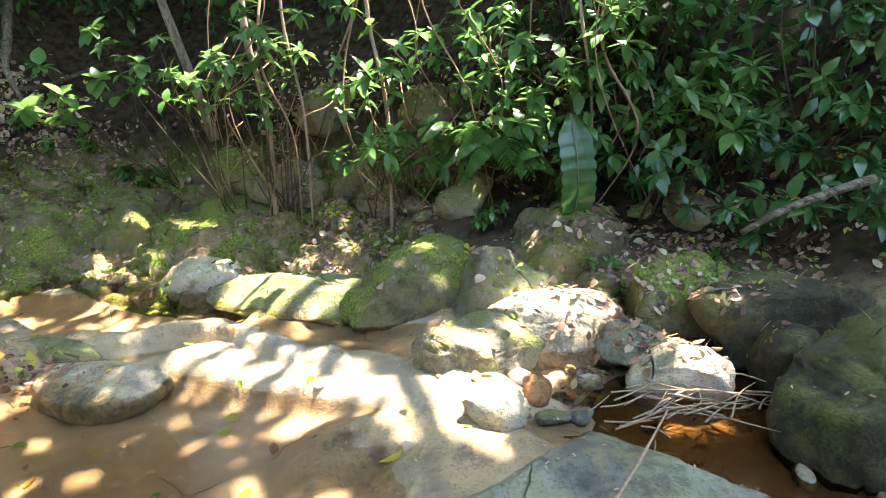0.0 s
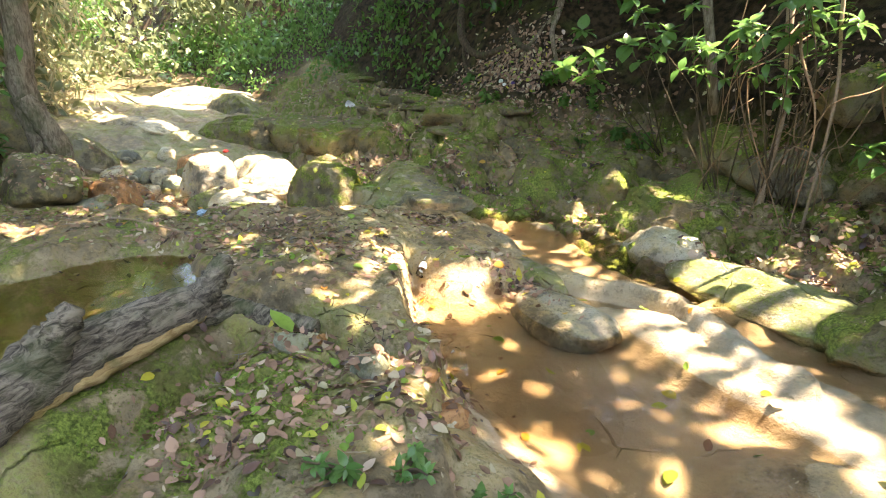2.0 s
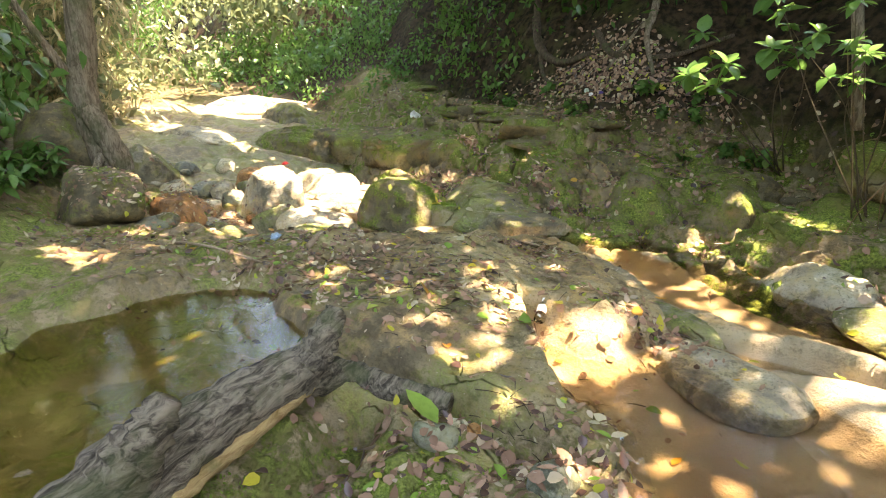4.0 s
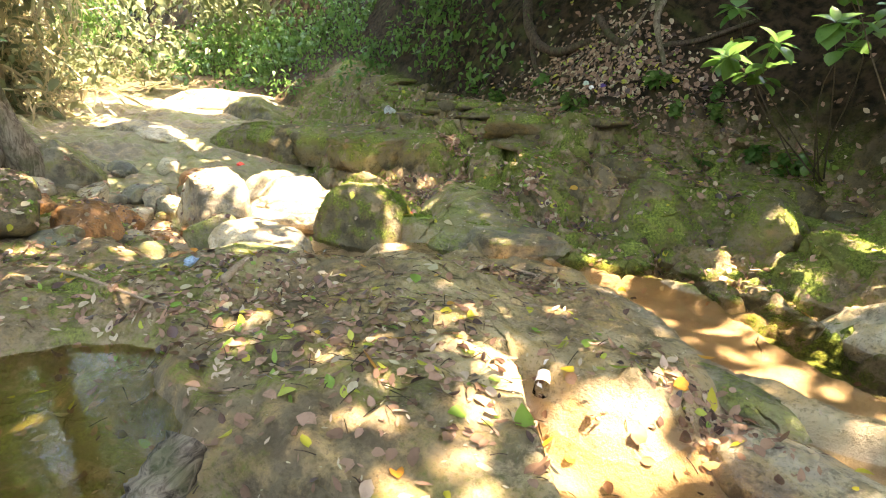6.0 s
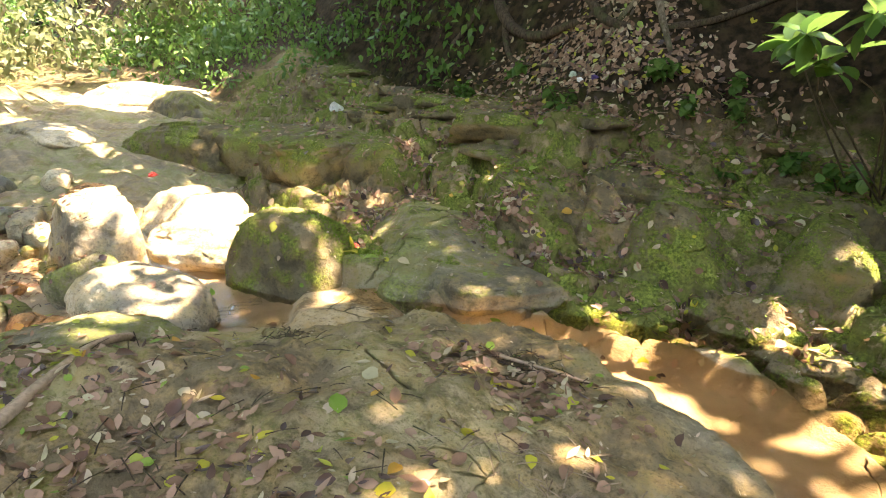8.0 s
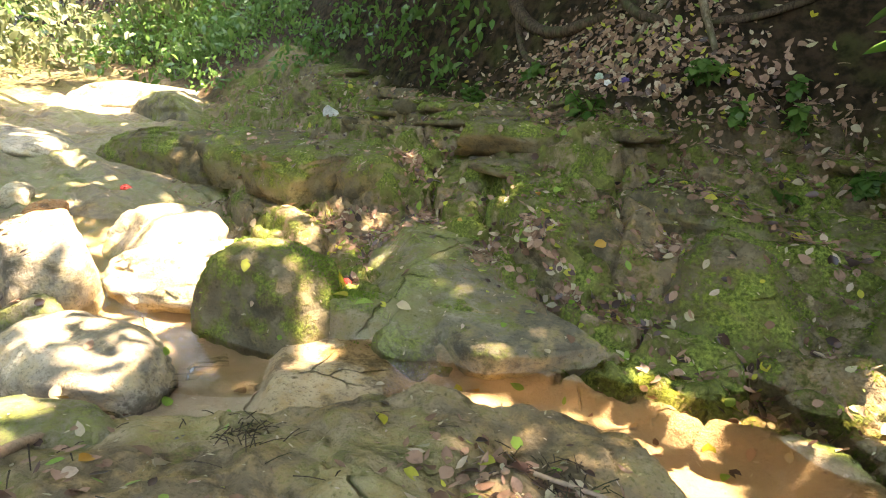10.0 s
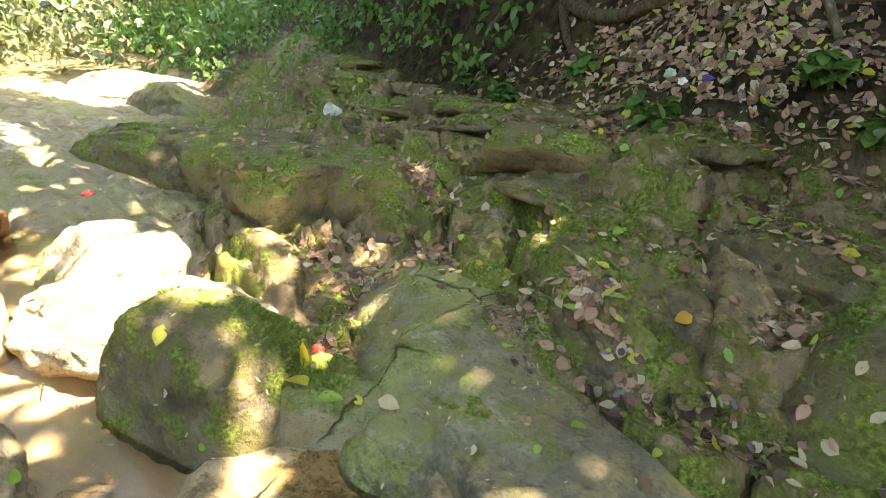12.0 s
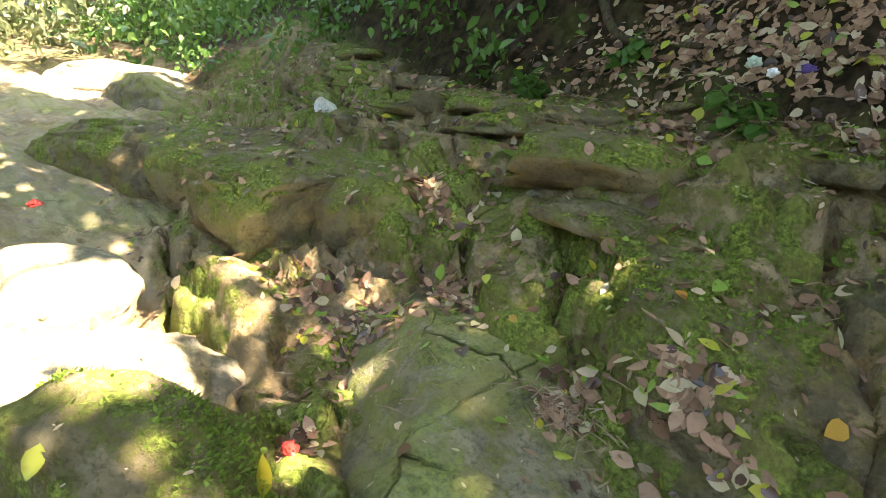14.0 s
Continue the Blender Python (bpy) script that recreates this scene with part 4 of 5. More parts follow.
root([on_bank(-7.1, 1.5), on_bank(-6.9, 1.75), on_bank(-6.75, 2.1)], 0.03, 0.02, "thin upright root on the bank", seed=6)
r = random.Random(9)
for i in range(16):
    x = r.uniform(-2.0, 1.6)
    y = float(bank_foot(np.array(x))) + r.uniform(0.9, 1.7)
    z = r.uniform(2.2, 3.2)
    root([(x, y + 0.5, z), (x + r.uniform(-0.2, 0.2), y + 0.1, z * 0.7), (x + r.uniform(-0.25, 0.25), y + r.uniform(-0.1, 0.05), z * 0.45), (x + r.uniform(-0.3, 0.3), y, max(height(x, y), 0.2) - 0.02)], r.choice([0.004, 0.006, 0.009, 0.014]), 0.004, "brown hanging root in front of the bank", VINE, "vine", i, 6)["group"] = "hanging roots"
for i, (x, y, a) in enumerate([(-0.5, 4.45, 0.017), (-1.6, 5.0, 0.032), (-1.25, 4.9, 0.014), (0.95, 4.0, 0.012)]):
    root([(x + 0.05, y + 0.2, 3.2), (x - 0.03, y + 0.05, 2.0), (x + 0.05, y, 1.2), (x, y - 0.03, max(height(x, y), 0.2) - 0.03)], a, a * 0.8, "twisted thick hanging root, peeling and pale brown", TWIG, "vine", 70 + i, 9)

r = random.Random(14)
for i in range(26):
    x = r.uniform(-2.0, 0.6)
    y = float(bank_foot(np.array(x))) + r.uniform(1.0, 1.5)
    z = r.uniform(0.6, 1.7)
    d = r.uniform(-0.5, 0.5)
    root([(x, y + 0.45, z + 0.25), (x + d * 0.4, y + 0.05, z + r.uniform(-0.1, 0.15)), (x + d, y - 0.05, z - r.uniform(0.05, 0.3)), (x + d * 1.4, y + 0.1, max(z - 0.6, height(x, y)))], 0.006, 0.003, "thin bare rootlet hanging across the earth", VINE, "vine", 200 + i, 5)["group"] = "hanging roots"

# ---- shrubs of the far bank ----
r = random.Random(21)
# where the front sprays of leaves end
SPRAYS = [(-1.5, 4.6, 1.68), (-0.5, 4.3, 1.5), (-0.45, 4.15, 0.95), (0.4, 4.2, 1.35), (0.45, 4.0, 1.0), (0.97, 4.0, 1.4), (1.04, 3.8, 1.0), (1.44, 3.8, 1.15), (1.86, 3.6, 1.4), (1.62, 3.4, 1.05), (1.95, 3.3, 0.95), (2.2, 3.2, 1.15), (2.16, 2.9, 0.75), (1.27, 3.35, 0.72), (0.79, 3.75, 0.9), (1.74, 3.0, 0.66), (-0.14, 4.2, 0.9), (1.2, 4.0, 1.6), (2.0, 2.8, 0.62), (-2.2, 4.9, 1.7), (-1.36, 4.6, 2.0), (0.2, 4.5, 1.9), (1.6, 4.2, 1.9), (2.5, 3.6, 1.6), (0.75, 4.1, 1.1), (1.3, 3.75, 0.8)]
for i, (x, y, z) in enumerate(SPRAYS):
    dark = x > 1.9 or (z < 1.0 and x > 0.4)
    wide = 0.08 + 0.1 * z
    count, size = int(2.5 + wide * 22), 0.13 if dark else 0.15
    fx, fy = x + r.uniform(-0.15, 0.15), max(y + 0.35, float(bank_foot(np.array(x))) + 0.7)
    foot = (fx, fy, height(fx, fy) - 0.03)
    tips = [(x + r.gauss(0, wide), y + r.gauss(0, wide * 0.6), z + r.gauss(0, wide * 0.7)) for _ in range(count)]
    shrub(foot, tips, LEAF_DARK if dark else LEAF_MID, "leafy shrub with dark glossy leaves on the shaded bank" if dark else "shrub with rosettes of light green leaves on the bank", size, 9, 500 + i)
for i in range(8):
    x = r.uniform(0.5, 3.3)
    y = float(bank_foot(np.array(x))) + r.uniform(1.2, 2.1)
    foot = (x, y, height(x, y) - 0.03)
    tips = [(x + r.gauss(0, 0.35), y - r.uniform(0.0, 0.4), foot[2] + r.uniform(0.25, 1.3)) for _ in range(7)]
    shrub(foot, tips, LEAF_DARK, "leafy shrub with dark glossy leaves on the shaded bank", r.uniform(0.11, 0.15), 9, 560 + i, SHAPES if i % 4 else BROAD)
# the spray of leaves that reaches out over the ledge
shrub((-3.0, 6.0, height(-3.0, 6.0) - 0.03), [(-3.15, 4.35, 1.42), (-2.95, 4.5, 1.5), (-3.25, 4.55, 1.4), (-2.7, 4.6, 1.6), (-2.5, 4.9, 1.7), (-3.4, 5.0, 1.75), (-2.9, 5.0, 2.0)], LEAF_MID, "drooping branch of broad light green leaves", 0.15, 8, 77, BROAD)


# ---- foliage masses ----
def thicket(name, count, where, size, mat, label, shapes=CHIP, seed=0, category="foliage", droop=-0.3):
    r = random.Random(seed)
    leaves = Leaves()
    for _ in range(count):
        p = where(r)
        if p is None:
            continue
        leaves.add(r.choice(shapes), aim(p, (r.uniform(-1, 1), r.uniform(-1, 1), r.uniform(-1, 0.6) + droop), r.uniform(-1, 1), size * r.uniform(0.6, 1.4)))
    return tagged(leaves.done(name, mat), label, category, kind="stuff")


def clumps(centres, spread_xy, spread_z):
    def where(r):
        c = r.choice(centres)
        return (c[0] + r.gauss(0, spread_xy), c[1] + r.gauss(0, spread_xy), c[2] + r.gauss(0, spread_z))
    return where


r = random.Random(33)
far_clumps = [(x, y, height(x, y) + r.uniform(0.1, 3.6)) for x, y in [(r.uniform(-27, -16.5), r.uniform(-1, 15)) for _ in range(170)]]
thicket("far_foliage", 22000, clumps(far_clumps, 0.5, 0.45), 0.24, LEAF_LIGHT, "sunlit pale green undergrowth up the valley", seed=1)
left_clumps = [(x, y, height(x, y) + r.uniform(0.0, 3.2)) for x, y in [(r.uniform(-17, -7.6), r.uniform(-3.2, 0.7)) for _ in range(120)]]
thicket("left_foliage", 16000, clumps(left_clumps, 0.4, 0.35), 0.17, LEAF_MID, "green undergrowth on the sunny bank", seed=2)
cane = [(x, y, height(x, y) + r.uniform(0.3, 2.6)) for x, y in [(r.uniform(-19, -13), r.uniform(0.2, 2.6)) for _ in range(50)]]
thicket("cane_thicket", 15000, clumps(cane, 0.45, 0.4), 0.36, LEAF_STRAW, "dry straw-coloured cane leaves up the valley", [blade(1, 0.12, 0.3, 0.2, 3)], 3)
thicket("cane_thicket", 9000, clumps(cane, 0.45, 0.4), 0.2, LEAF_LIGHT, "light green leaves among dry cane", seed=4)
bank_clumps = [(*on_bank(x, z)[:2], z) for x, z in [(r.uniform(-21, -6.6), r.uniform(1.0, 4.0)) for _ in range(250)]]
thicket("bank_creeper", 17000, clumps(bank_clumps, 0.16, 0.16), 0.095, LEAF_MID, "small-leaved green creeper on the earth bank", seed=5)
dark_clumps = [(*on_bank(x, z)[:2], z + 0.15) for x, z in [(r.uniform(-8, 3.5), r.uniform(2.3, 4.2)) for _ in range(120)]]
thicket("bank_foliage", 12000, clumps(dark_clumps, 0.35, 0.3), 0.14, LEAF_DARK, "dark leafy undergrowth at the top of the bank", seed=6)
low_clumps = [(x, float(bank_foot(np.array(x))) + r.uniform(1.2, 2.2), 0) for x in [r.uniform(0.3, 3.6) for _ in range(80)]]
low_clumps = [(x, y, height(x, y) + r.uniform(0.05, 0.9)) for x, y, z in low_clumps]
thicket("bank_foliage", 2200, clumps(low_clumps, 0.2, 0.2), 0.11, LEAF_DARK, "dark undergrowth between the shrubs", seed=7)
slope = [(x, y, height(x, y) + r.uniform(0.0, 0.7)) for x, y in [(r.uniform(-23, -13.5), r.uniform(6.6, 12)) for _ in range(120)]]
thicket("slope_foliage", 9000, clumps(slope, 0.45, 0.2), 0.15, LEAF_MID, "low green undergrowth on the slope upstream", seed=11)
left_trees = [(x, y, r.uniform(3.0, 9.5)) for x, y in [(r.uniform(-17, -7.5), r.uniform(-6, 0.2)) for _ in range(90)]]
thicket("tree_foliage", 14000, clumps(left_trees, 0.6, 0.5), 0.3, LEAF_MID, "hanging tree foliage above the sunny bank", seed=10)
forest = [(x, y, height(x, y) + r.uniform(0.5, 24)) for x, y in [(r.uniform(-36, -27), r.uniform(-12, 24)) for _ in range(260)]]
thicket("forest_backdrop", 20000, clumps(forest, 1.3, 1.2), 0.7, LEAF_MID, "tall green forest far up the valley", seed=8)
rear = [(x, y, height(x, y) + r.uniform(0.3, 5)) for x, y in [(r.uniform(-8, 8), r.uniform(-9, -5)) for _ in range(40)] + [(r.uniform(6, 11), r.uniform(-5, 8)) for _ in range(40)]]
thicket("forest_backdrop", 6000, clumps(rear, 0.8, 0.7), 0.45, LEAF_MID, "green undergrowth behind the path and downstream", seed=9)


# ---- single plants ----
def herb(x, y, size, tips, seed, mat=LEAF_MID, label="small green herb growing between stones", shapes=SHAPES):
    r = random.Random(seed)
    z = max(height(x, y), -0.02) - 0.01
    shrub((x, y, z), [(x + r.gauss(0, size * 0.6), y + r.gauss(0, size * 0.6), z + size * r.uniform(0.5, 1.4)) for _ in range(tips)], mat, label, size * 0.55, 6, seed, shapes, "herb")


for i, (x, y) in enumerate([(-1.27, 0.81), (-1.1, 0.97), (-1.4, 0.7), (-0.85, 1.1), (-0.76, 1.22)]):
    herb(x, y, 0.085, 4, 700 + i, LEAF_MID)
for i, (x, y) in enumerate([(-4.5, 6.06), (-4.05, 6.3), (-3.9, 6.2), (-5.05, 5.55), (-6.4, 5.9), (-4.25, 6.0), (-3.5, 5.95), (-3.2, 6.0), (-5.9, 6.05)]):
    herb(x, y, 0.15, 4, 720 + i, LEAF_MID, "low green plant with broad leaves in leaf litter", BROAD)
for i, (x, y) in enumerate([(-7.6, 0.3), (-7.2, 0.2), (-8.1, 0.6), (-7.9, 0.1), (-8.4, 0.2), (-6.7, 0.1)]):
    herb(x, y, 0.3, 7, 740 + i, LEAF_MID, "leafy green plant on the bank under trees")
for i, (x, y) in enumerate([(1.05, 3.1), (0.95, 3.25), (1.5, 3.0), (0.3, 3.9), (-0.2, 4.5)]):
    herb(x, y, 0.13, 5, 760 + i, LEAF_MID)


def banana_leaf():
    """One long ribbed leaf hanging down in front of the bank."""
    top = tagged(new("banana_leaf"), "long green banana leaf hanging down to the boulders", "leaf")
    top.location = (0.78, 3.72, 1.15)
    verts, faces, n = [], [], 24
    for i in range(n + 1):
        t = i / n
        w = 0.105 * min(1, (t + 0.05) * 4) * (1 - max(0, t - 0.8) * 1.2) * (1 + 0.06 * math.sin(i * 2.3))
        y, z = -0.05 - 0.16 * math.sin(t * 2.2), -0.64 * t
        for k in (-1, -0.5, 0, 0.5, 1):
            verts.append((w * k + 0.02 * math.sin(t * 3), y - 0.035 * abs(k) + 0.006 * math.sin(i * 1.9 + k), z))
    for i in range(n):
        for k in range(4):
            a = i * 5 + k
            faces.append((a, a + 1, a + 6, a + 5))
    mesh_object("leaf_blade", verts, faces, LEAF_DARK, top)
    v, f = tube([(0.02 * math.sin(i / n * 3), -0.05 - 0.16 * math.sin(i / n * 2.2) - 0.004, -0.64 * i / n) for i in range(n + 1)], taper(n + 1, 0.008, 0.003), 6)
    mesh_object("midrib", v, f, LEAF_LIGHT, top, "pale green midrib")


banana_leaf()


def fern(foot, fronds, size, seed):
    r = random.Random(seed)
    top = tagged(new("fern"), "feathery green fern in front of the shaded bank", "fern", "ferns")
    top.location = foot
    for i in range(fronds):
        a = r.uniform(-2.9, -0.2)
        way = curve([(0, 0, 0), (math.cos(a) * size * 0.5, math.sin(a) * size * 0.5, size * r.uniform(0.3, 0.6)), (math.cos(a) * size, math.sin(a) * size * 0.9, size * r.uniform(-0.1, 0.35))], 12)
        leaves = Leaves()
        for k in range(2, len(way) - 1):
            d = (way[k + 1] - way[k - 1]).normalized()
            side = d.cross(Vector((0, 0, 1))).normalized()
            l = size * 0.32 * math.sin(math.pi * (k + 1) / (len(way) + 1))
            for sgn in (-1, 1):
                leaves.add(CHIP[1], aim(way[k], side * sgn + d * 0.4 - Vector((0, 0, 0.15)), 0, l))
        leaves.done("frond", LEAF_MID, top)


fern((0.35, 4.05, 0.75), 9, 0.45, 1)
fern((0.15, 4.15, 0.9), 7, 0.4, 2)
fern((-3.85, 5.85, height(-3.85, 5.85)), 5, 0.16, 3)


# ---- canopy that shades the stream, with its gaps ----
# openings in the leaf roof: the place below that the sun reaches, and the half widths
GAPS = [(-13.3, 5.4, 1.0, 1.9, 0.9), (0.0, 4.6, 2.3, 1.0, 0.5), (-13.0, 3.0, 0.6, 1.3, 0.35), (-6.5, 3.25, 0.1, 0.75, 0.38), (-0.5, 4.35, 1.4, 0.5, 0.4), (-7.1, 2.65, 0.3, 0.6, 0.3), (-7.6, 3.4, 0.1, 0.5, 0.25),
        (0.95, 4.0, 1.35, 0.42, 0.32), (-10.4, 3.6, 0.5, 0.9, 0.18), (0.5, 2.85, 0.1, 0.45, 0.22), (0.0, 2.25, 0.08, 0.42, 0.3), (1.05, 2.3, 0.1, 0.28, 0.22), (-5.8, 2.5, 0.1, 0.4, 0.18), (-2.05, 4.2, 0.1, 0.42, 0.13),
        (-1.7, 4.7, 1.67, 0.5, 0.22), (-2.95, 4.4, 1.45, 0.3, 0.2), (-2.95, 2.15, 0.2, 0.36, 0.22), (-2.3, 4.95, 0.3, 0.3, 0.13), (-6.6, 4.3, 0.4, 0.2, 0.12), (-6.9, 3.75, 0.15, 0.5, 0.18), (-4.2, 3.72, 0.0, 0.35, 0.14), (-3.8, 3.75, 0.0, 0.3, 0.15), (-2.95, 4.75, 0.1, 0.35, 0.17), (-2.4, 4.35, 0.1, 0.5, 0.2), (-2.4, 3.6, 0.0, 0.3, 0.12), (-1.7, 3.1, 0.1, 0.4, 0.06), (-3.6, 4.4, 0.1, 0.25, 0.07), (-4.1, 4.3, 0.15, 0.14, 0.06), (-1.0, 3.5, 0.1, 0.4, 0.1), (-2.55, 2.5, 0.1, 0.24, 0.18), (-5.4, 0.5, 0.3, 0.4, 0.15)]
GAPS = [g + (15 if g[0] < -5 else 0,) for g in GAPS] + [(-0.72, 2.52, 0.05, 1.1, 0.17, -18)]
r = random.Random(31)
for _ in range(48):
    x, y = r.uniform(-6.6, 0.6), r.uniform(0.6, 5.1)
    small = 0.35 if y > 3.5 and x < -3.6 else 1.0
    GAPS.append((x, y, height(x, y), small * r.uniform(0.06, 0.2), small * r.uniform(0.04, 0.09), r.uniform(-20, 20)))


def in_gap(p):
    for gx0, gy0, gz, rx, ry, turn in GAPS:
        k = (p[2] - gz) / SUN.z
        x, y = p[0] - SUN.x * k - gx0, p[1] - SUN.y * k - gy0
        c, s = math.cos(radians(turn)), math.sin(radians(turn))
        if ((x * c + y * s) / (rx + 0.06)) ** 2 + ((y * c - x * s) / (ry + 0.06)) ** 2 < 1:
            return True
    return False


def canopy(foot, lean, crown, spreads, count, seed):
    """A tall tree: trunk, limbs and a crown of separate leaves."""
    r = random.Random(seed)
    top = tagged(new("canopy_tree"), "tall leafy tree that shades the stream", "tree", "canopy trees")
    top.location = foot
    o = Vector(foot)
    c = Vector(crown) - o
    way = curve([(0, 0, -0.2), Vector(lean), c * 0.6, c], 6)
    v, f = tube(way, taper(len(way), 0.2, 0.07), 12, 0.08, seed)
    mesh_object("trunk", v, f, BARK, top)
    limbs = []
    for _ in range(9):
        e = c + Vector((r.uniform(-1, 1) * spreads[0], r.uniform(-1, 1) * spreads[1], r.uniform(-0.5, 1) * spreads[2]))
        w = curve([c * 0.75, (c * 0.75 + e) / 2 + Vector((0, 0, 0.4)), e], 5)
        limbs.append(tube(w, taper(len(w), 0.05, 0.012), 6))
    v, f = join(limbs)
    mesh_object("limb", v, f, BARK, top)
    leaves = Leaves()
    for _ in range(count):
        p = Vector(crown) + Vector((r.uniform(-1, 1) * spreads[0], r.uniform(-1, 1) * spreads[1], r.uniform(-1, 1) * spreads[2]))
        if not in_gap(p):
            leaves.add(r.choice(CHIP), aim(p - o, (r.uniform(-1, 1), r.uniform(-1, 1), r.uniform(-0.5, 0.2)), r.uniform(-0.6, 0.6), r.uniform(0.16, 0.34)))
    leaves.done("crown", LEAF_MID, top)


canopy((1.5, 8.5, 4.2), (0.2, -0.3, 3), (2.2, 5.4, 8.0), (4.2, 3.6, 1.0), 15500, 1)
canopy((-5.5, 9.0, 4.5), (0.1, -0.4, 3), (-4.6, 6.4, 8.0), (3.4, 3.8, 1.0), 11500, 2)
canopy((-1.0, -5.0, 1.2), (0.1, 0.3, 3), (-0.5, 1.5, 8.2), (5.5, 2.2, 1.0), 12500, 3)
canopy((-10.0, 10.5, 5.0), (0.3, -0.3, 3), (-9.0, 6.6, 8.6), (2.6, 3.8, 1.0), 10500, 4)


canopy((-6.0, -4.5, 3.0), (0.1, 0.3, 3), (-6.5, -1.5, 8.4), (3.5, 2.4, 1.0), 7000, 5)
canopy((6.5, 6.5, 4.5), (-0.2, -0.2, 2), (4.7, 4.6, 7.2), (1.5, 1.2, 0.6), 3200, 6)
canopy((-14.0, 13.0, 6.5), (0.3, -0.4, 2), (-11.6, 9.4, 9.0), (2.6, 1.8, 0.8), 5500, 7)


r = random.Random(91)
overhang = [(x, y, height(x, y) + r.uniform(1.5, 4.0)) for x, y in [(r.uniform(-11, 3), r.uniform(6.7, 10.0)) for _ in range(190)]]
pick_place = clumps(overhang, 0.4, 0.35)


def clear_place(q):
    p = pick_place(q)
    return None if in_gap(p) else p


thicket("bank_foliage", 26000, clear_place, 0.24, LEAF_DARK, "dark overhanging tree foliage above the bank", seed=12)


# ---- leaves lying about ----
depsgraph = bpy.context.evaluated_depsgraph_get()
depsgraph.update()
SOLID = ("ground", "boulder", "stone", "ledge_rock")


def drop(x, y, top=1.6):
    """Where a leaf comes to rest at x, y, with the slope there."""
    z = top
    for _ in range(6):
        hit, place, normal, _, ob, _ = scene.ray_cast(depsgraph, Vector((x, y, z)), Vector((0, 0, -1)))
        if not hit:
            return None
        if ob.name.split(".")[0] in SOLID:
            return place, normal
        z = place.z - 0.002
    return None


def lying(place, normal, r, lift=0.006):
    n = (normal + Vector((r.gauss(0, 0.18), r.gauss(0, 0.18), 0.1))).normalized()
    a = n.orthogonal().normalized()
    way = Matrix.Rotation(r.uniform(0, 6.28), 3, n) @ a
    x = way.cross(n)
    p = place + n * lift
    return Matrix(((x.x, way.x, n.x, p.x), (x.y, way.y, n.y, p.y), (x.z, way.z, n.z, p.z), (0, 0, 0, 1)))


def settles(x, y, z):
    """How readily leaves gather here: in hollows and on soil, hardly on humps of rock."""
    if y < 3.6 or y > 5.9 or x > -2.0:
        return 1.0
    a = np.arange(12) * math.pi / 6
    ring = heights(x + 0.16 * np.cos(a), y + 0.16 * np.sin(a))
    return float(np.clip((ring.mean() - z) / 0.025 + 0.22, 0.10, 1))


LITTER = [blade(1, 0.6, -0.12, 0.3, 4, 0.8), blade(1, 0.5, -0.2, -0.25, 4, 0.8), blade(1, 0.75, 0.1, 0.35, 4, 0.7), blade(1, 0.35, -0.15, 0.3, 3)]
# heaps: centre and spread
HEAPS = [(-9.5, 5.8, 1.4, 0.5), (-7.8, 5.3, 1.0, 0.5), (-3.9, 5.35, 0.7, 0.08), (-6.3, 4.36, 0.2, 0.08), (-6.0, 4.52, 0.2, 0.08), (-5.72, 4.72, 0.12, 0.06), (-5.6, 3.88, 0.06, 0.06), (-6.15, 4.95, 0.14, 0.05), (-5.0, 4.5, 0.08, 0.07), (-4.7, 4.5, 0.12, 0.06), (-4.4, 4.52, 0.14, 0.05), (-4.15, 4.55, 0.12, 0.07), (-4.15, 5.0, 0.05, 0.14), (-4.65, 5.72, 0.25, 0.08), (-5.3, 5.5, 0.3, 0.06), (-4.3, 6.15, 0.9, 0.25), (-5.3, 6.2, 0.8, 0.2), (-5.0, 6.0, 1.6, 0.45), (-6.6, 5.7, 1.4, 0.4), (-2.5, 5.7, 1.6, 0.4), (-0.4, 4.7, 1.2, 0.5), (1.4, 3.3, 0.9, 0.5), (-4.8, 4.8, 1.6, 0.5), (-6.5, 4.6, 1.2, 0.5), (-5.2, 5.5, 1.6, 0.3), (-2.2, 0.95, 0.45, 0.3), (-1.95, 0.5, 0.35, 0.2), (-1.9, 1.45, 0.25, 0.25), (-3.4, 1.9, 0.9, 0.6), (-4.4, 1.6, 0.8, 0.6), (-3.6, 3.1, 0.4, 0.2), (-3.6, 4.6, 0.9, 0.3), (-1.0, 4.3, 0.6, 0.25), (-8.3, 4.9, 1.0, 0.7), (-6.2, 0.9, 1.1, 0.6), (-7.2, 2.0, 0.8, 0.5), (-1.65, 1.0, 0.5, 0.35), (-2.5, 2.75, 0.4, 0.15), (0.9, 2.6, 0.5, 0.4)]
bags = {}
r = random.Random(55)
for cx, cy, sx, sy in HEAPS:
    size = 0.052 + 0.002 * cy
    for _ in range(int(150 + (2600 if cy > 3 else 1500) * sx * sy)):
        got = drop(cx + r.gauss(0, sx * 0.6), cy + r.gauss(0, sy * 0.6), 2.2)
        if got and (sx * sy < 0.06 or r.random() < settles(got[0].x, got[0].y, got[0].z)):
            k = r.random()
            mat = LEAF_DRY if k < 0.62 else LEAF_PALE if k < 0.76 else LEAF_WET if k < 0.92 else LEAF_YELLOW if k < 0.96 else LEAF_GREEN
            bags.setdefault(mat.name, (mat, Leaves()))[1].add(r.choice(LITTER), lying(*got, r) @ Matrix.Scale(size * r.uniform(0.4, 1.2), 4))
for key, (mat, leaves) in bags.items():
    tagged(leaves.done("leaf_litter", mat), f"scattered litter of {key.replace('leaf', 'leaves')}s"[:-1], "leaf litter", kind="stuff")


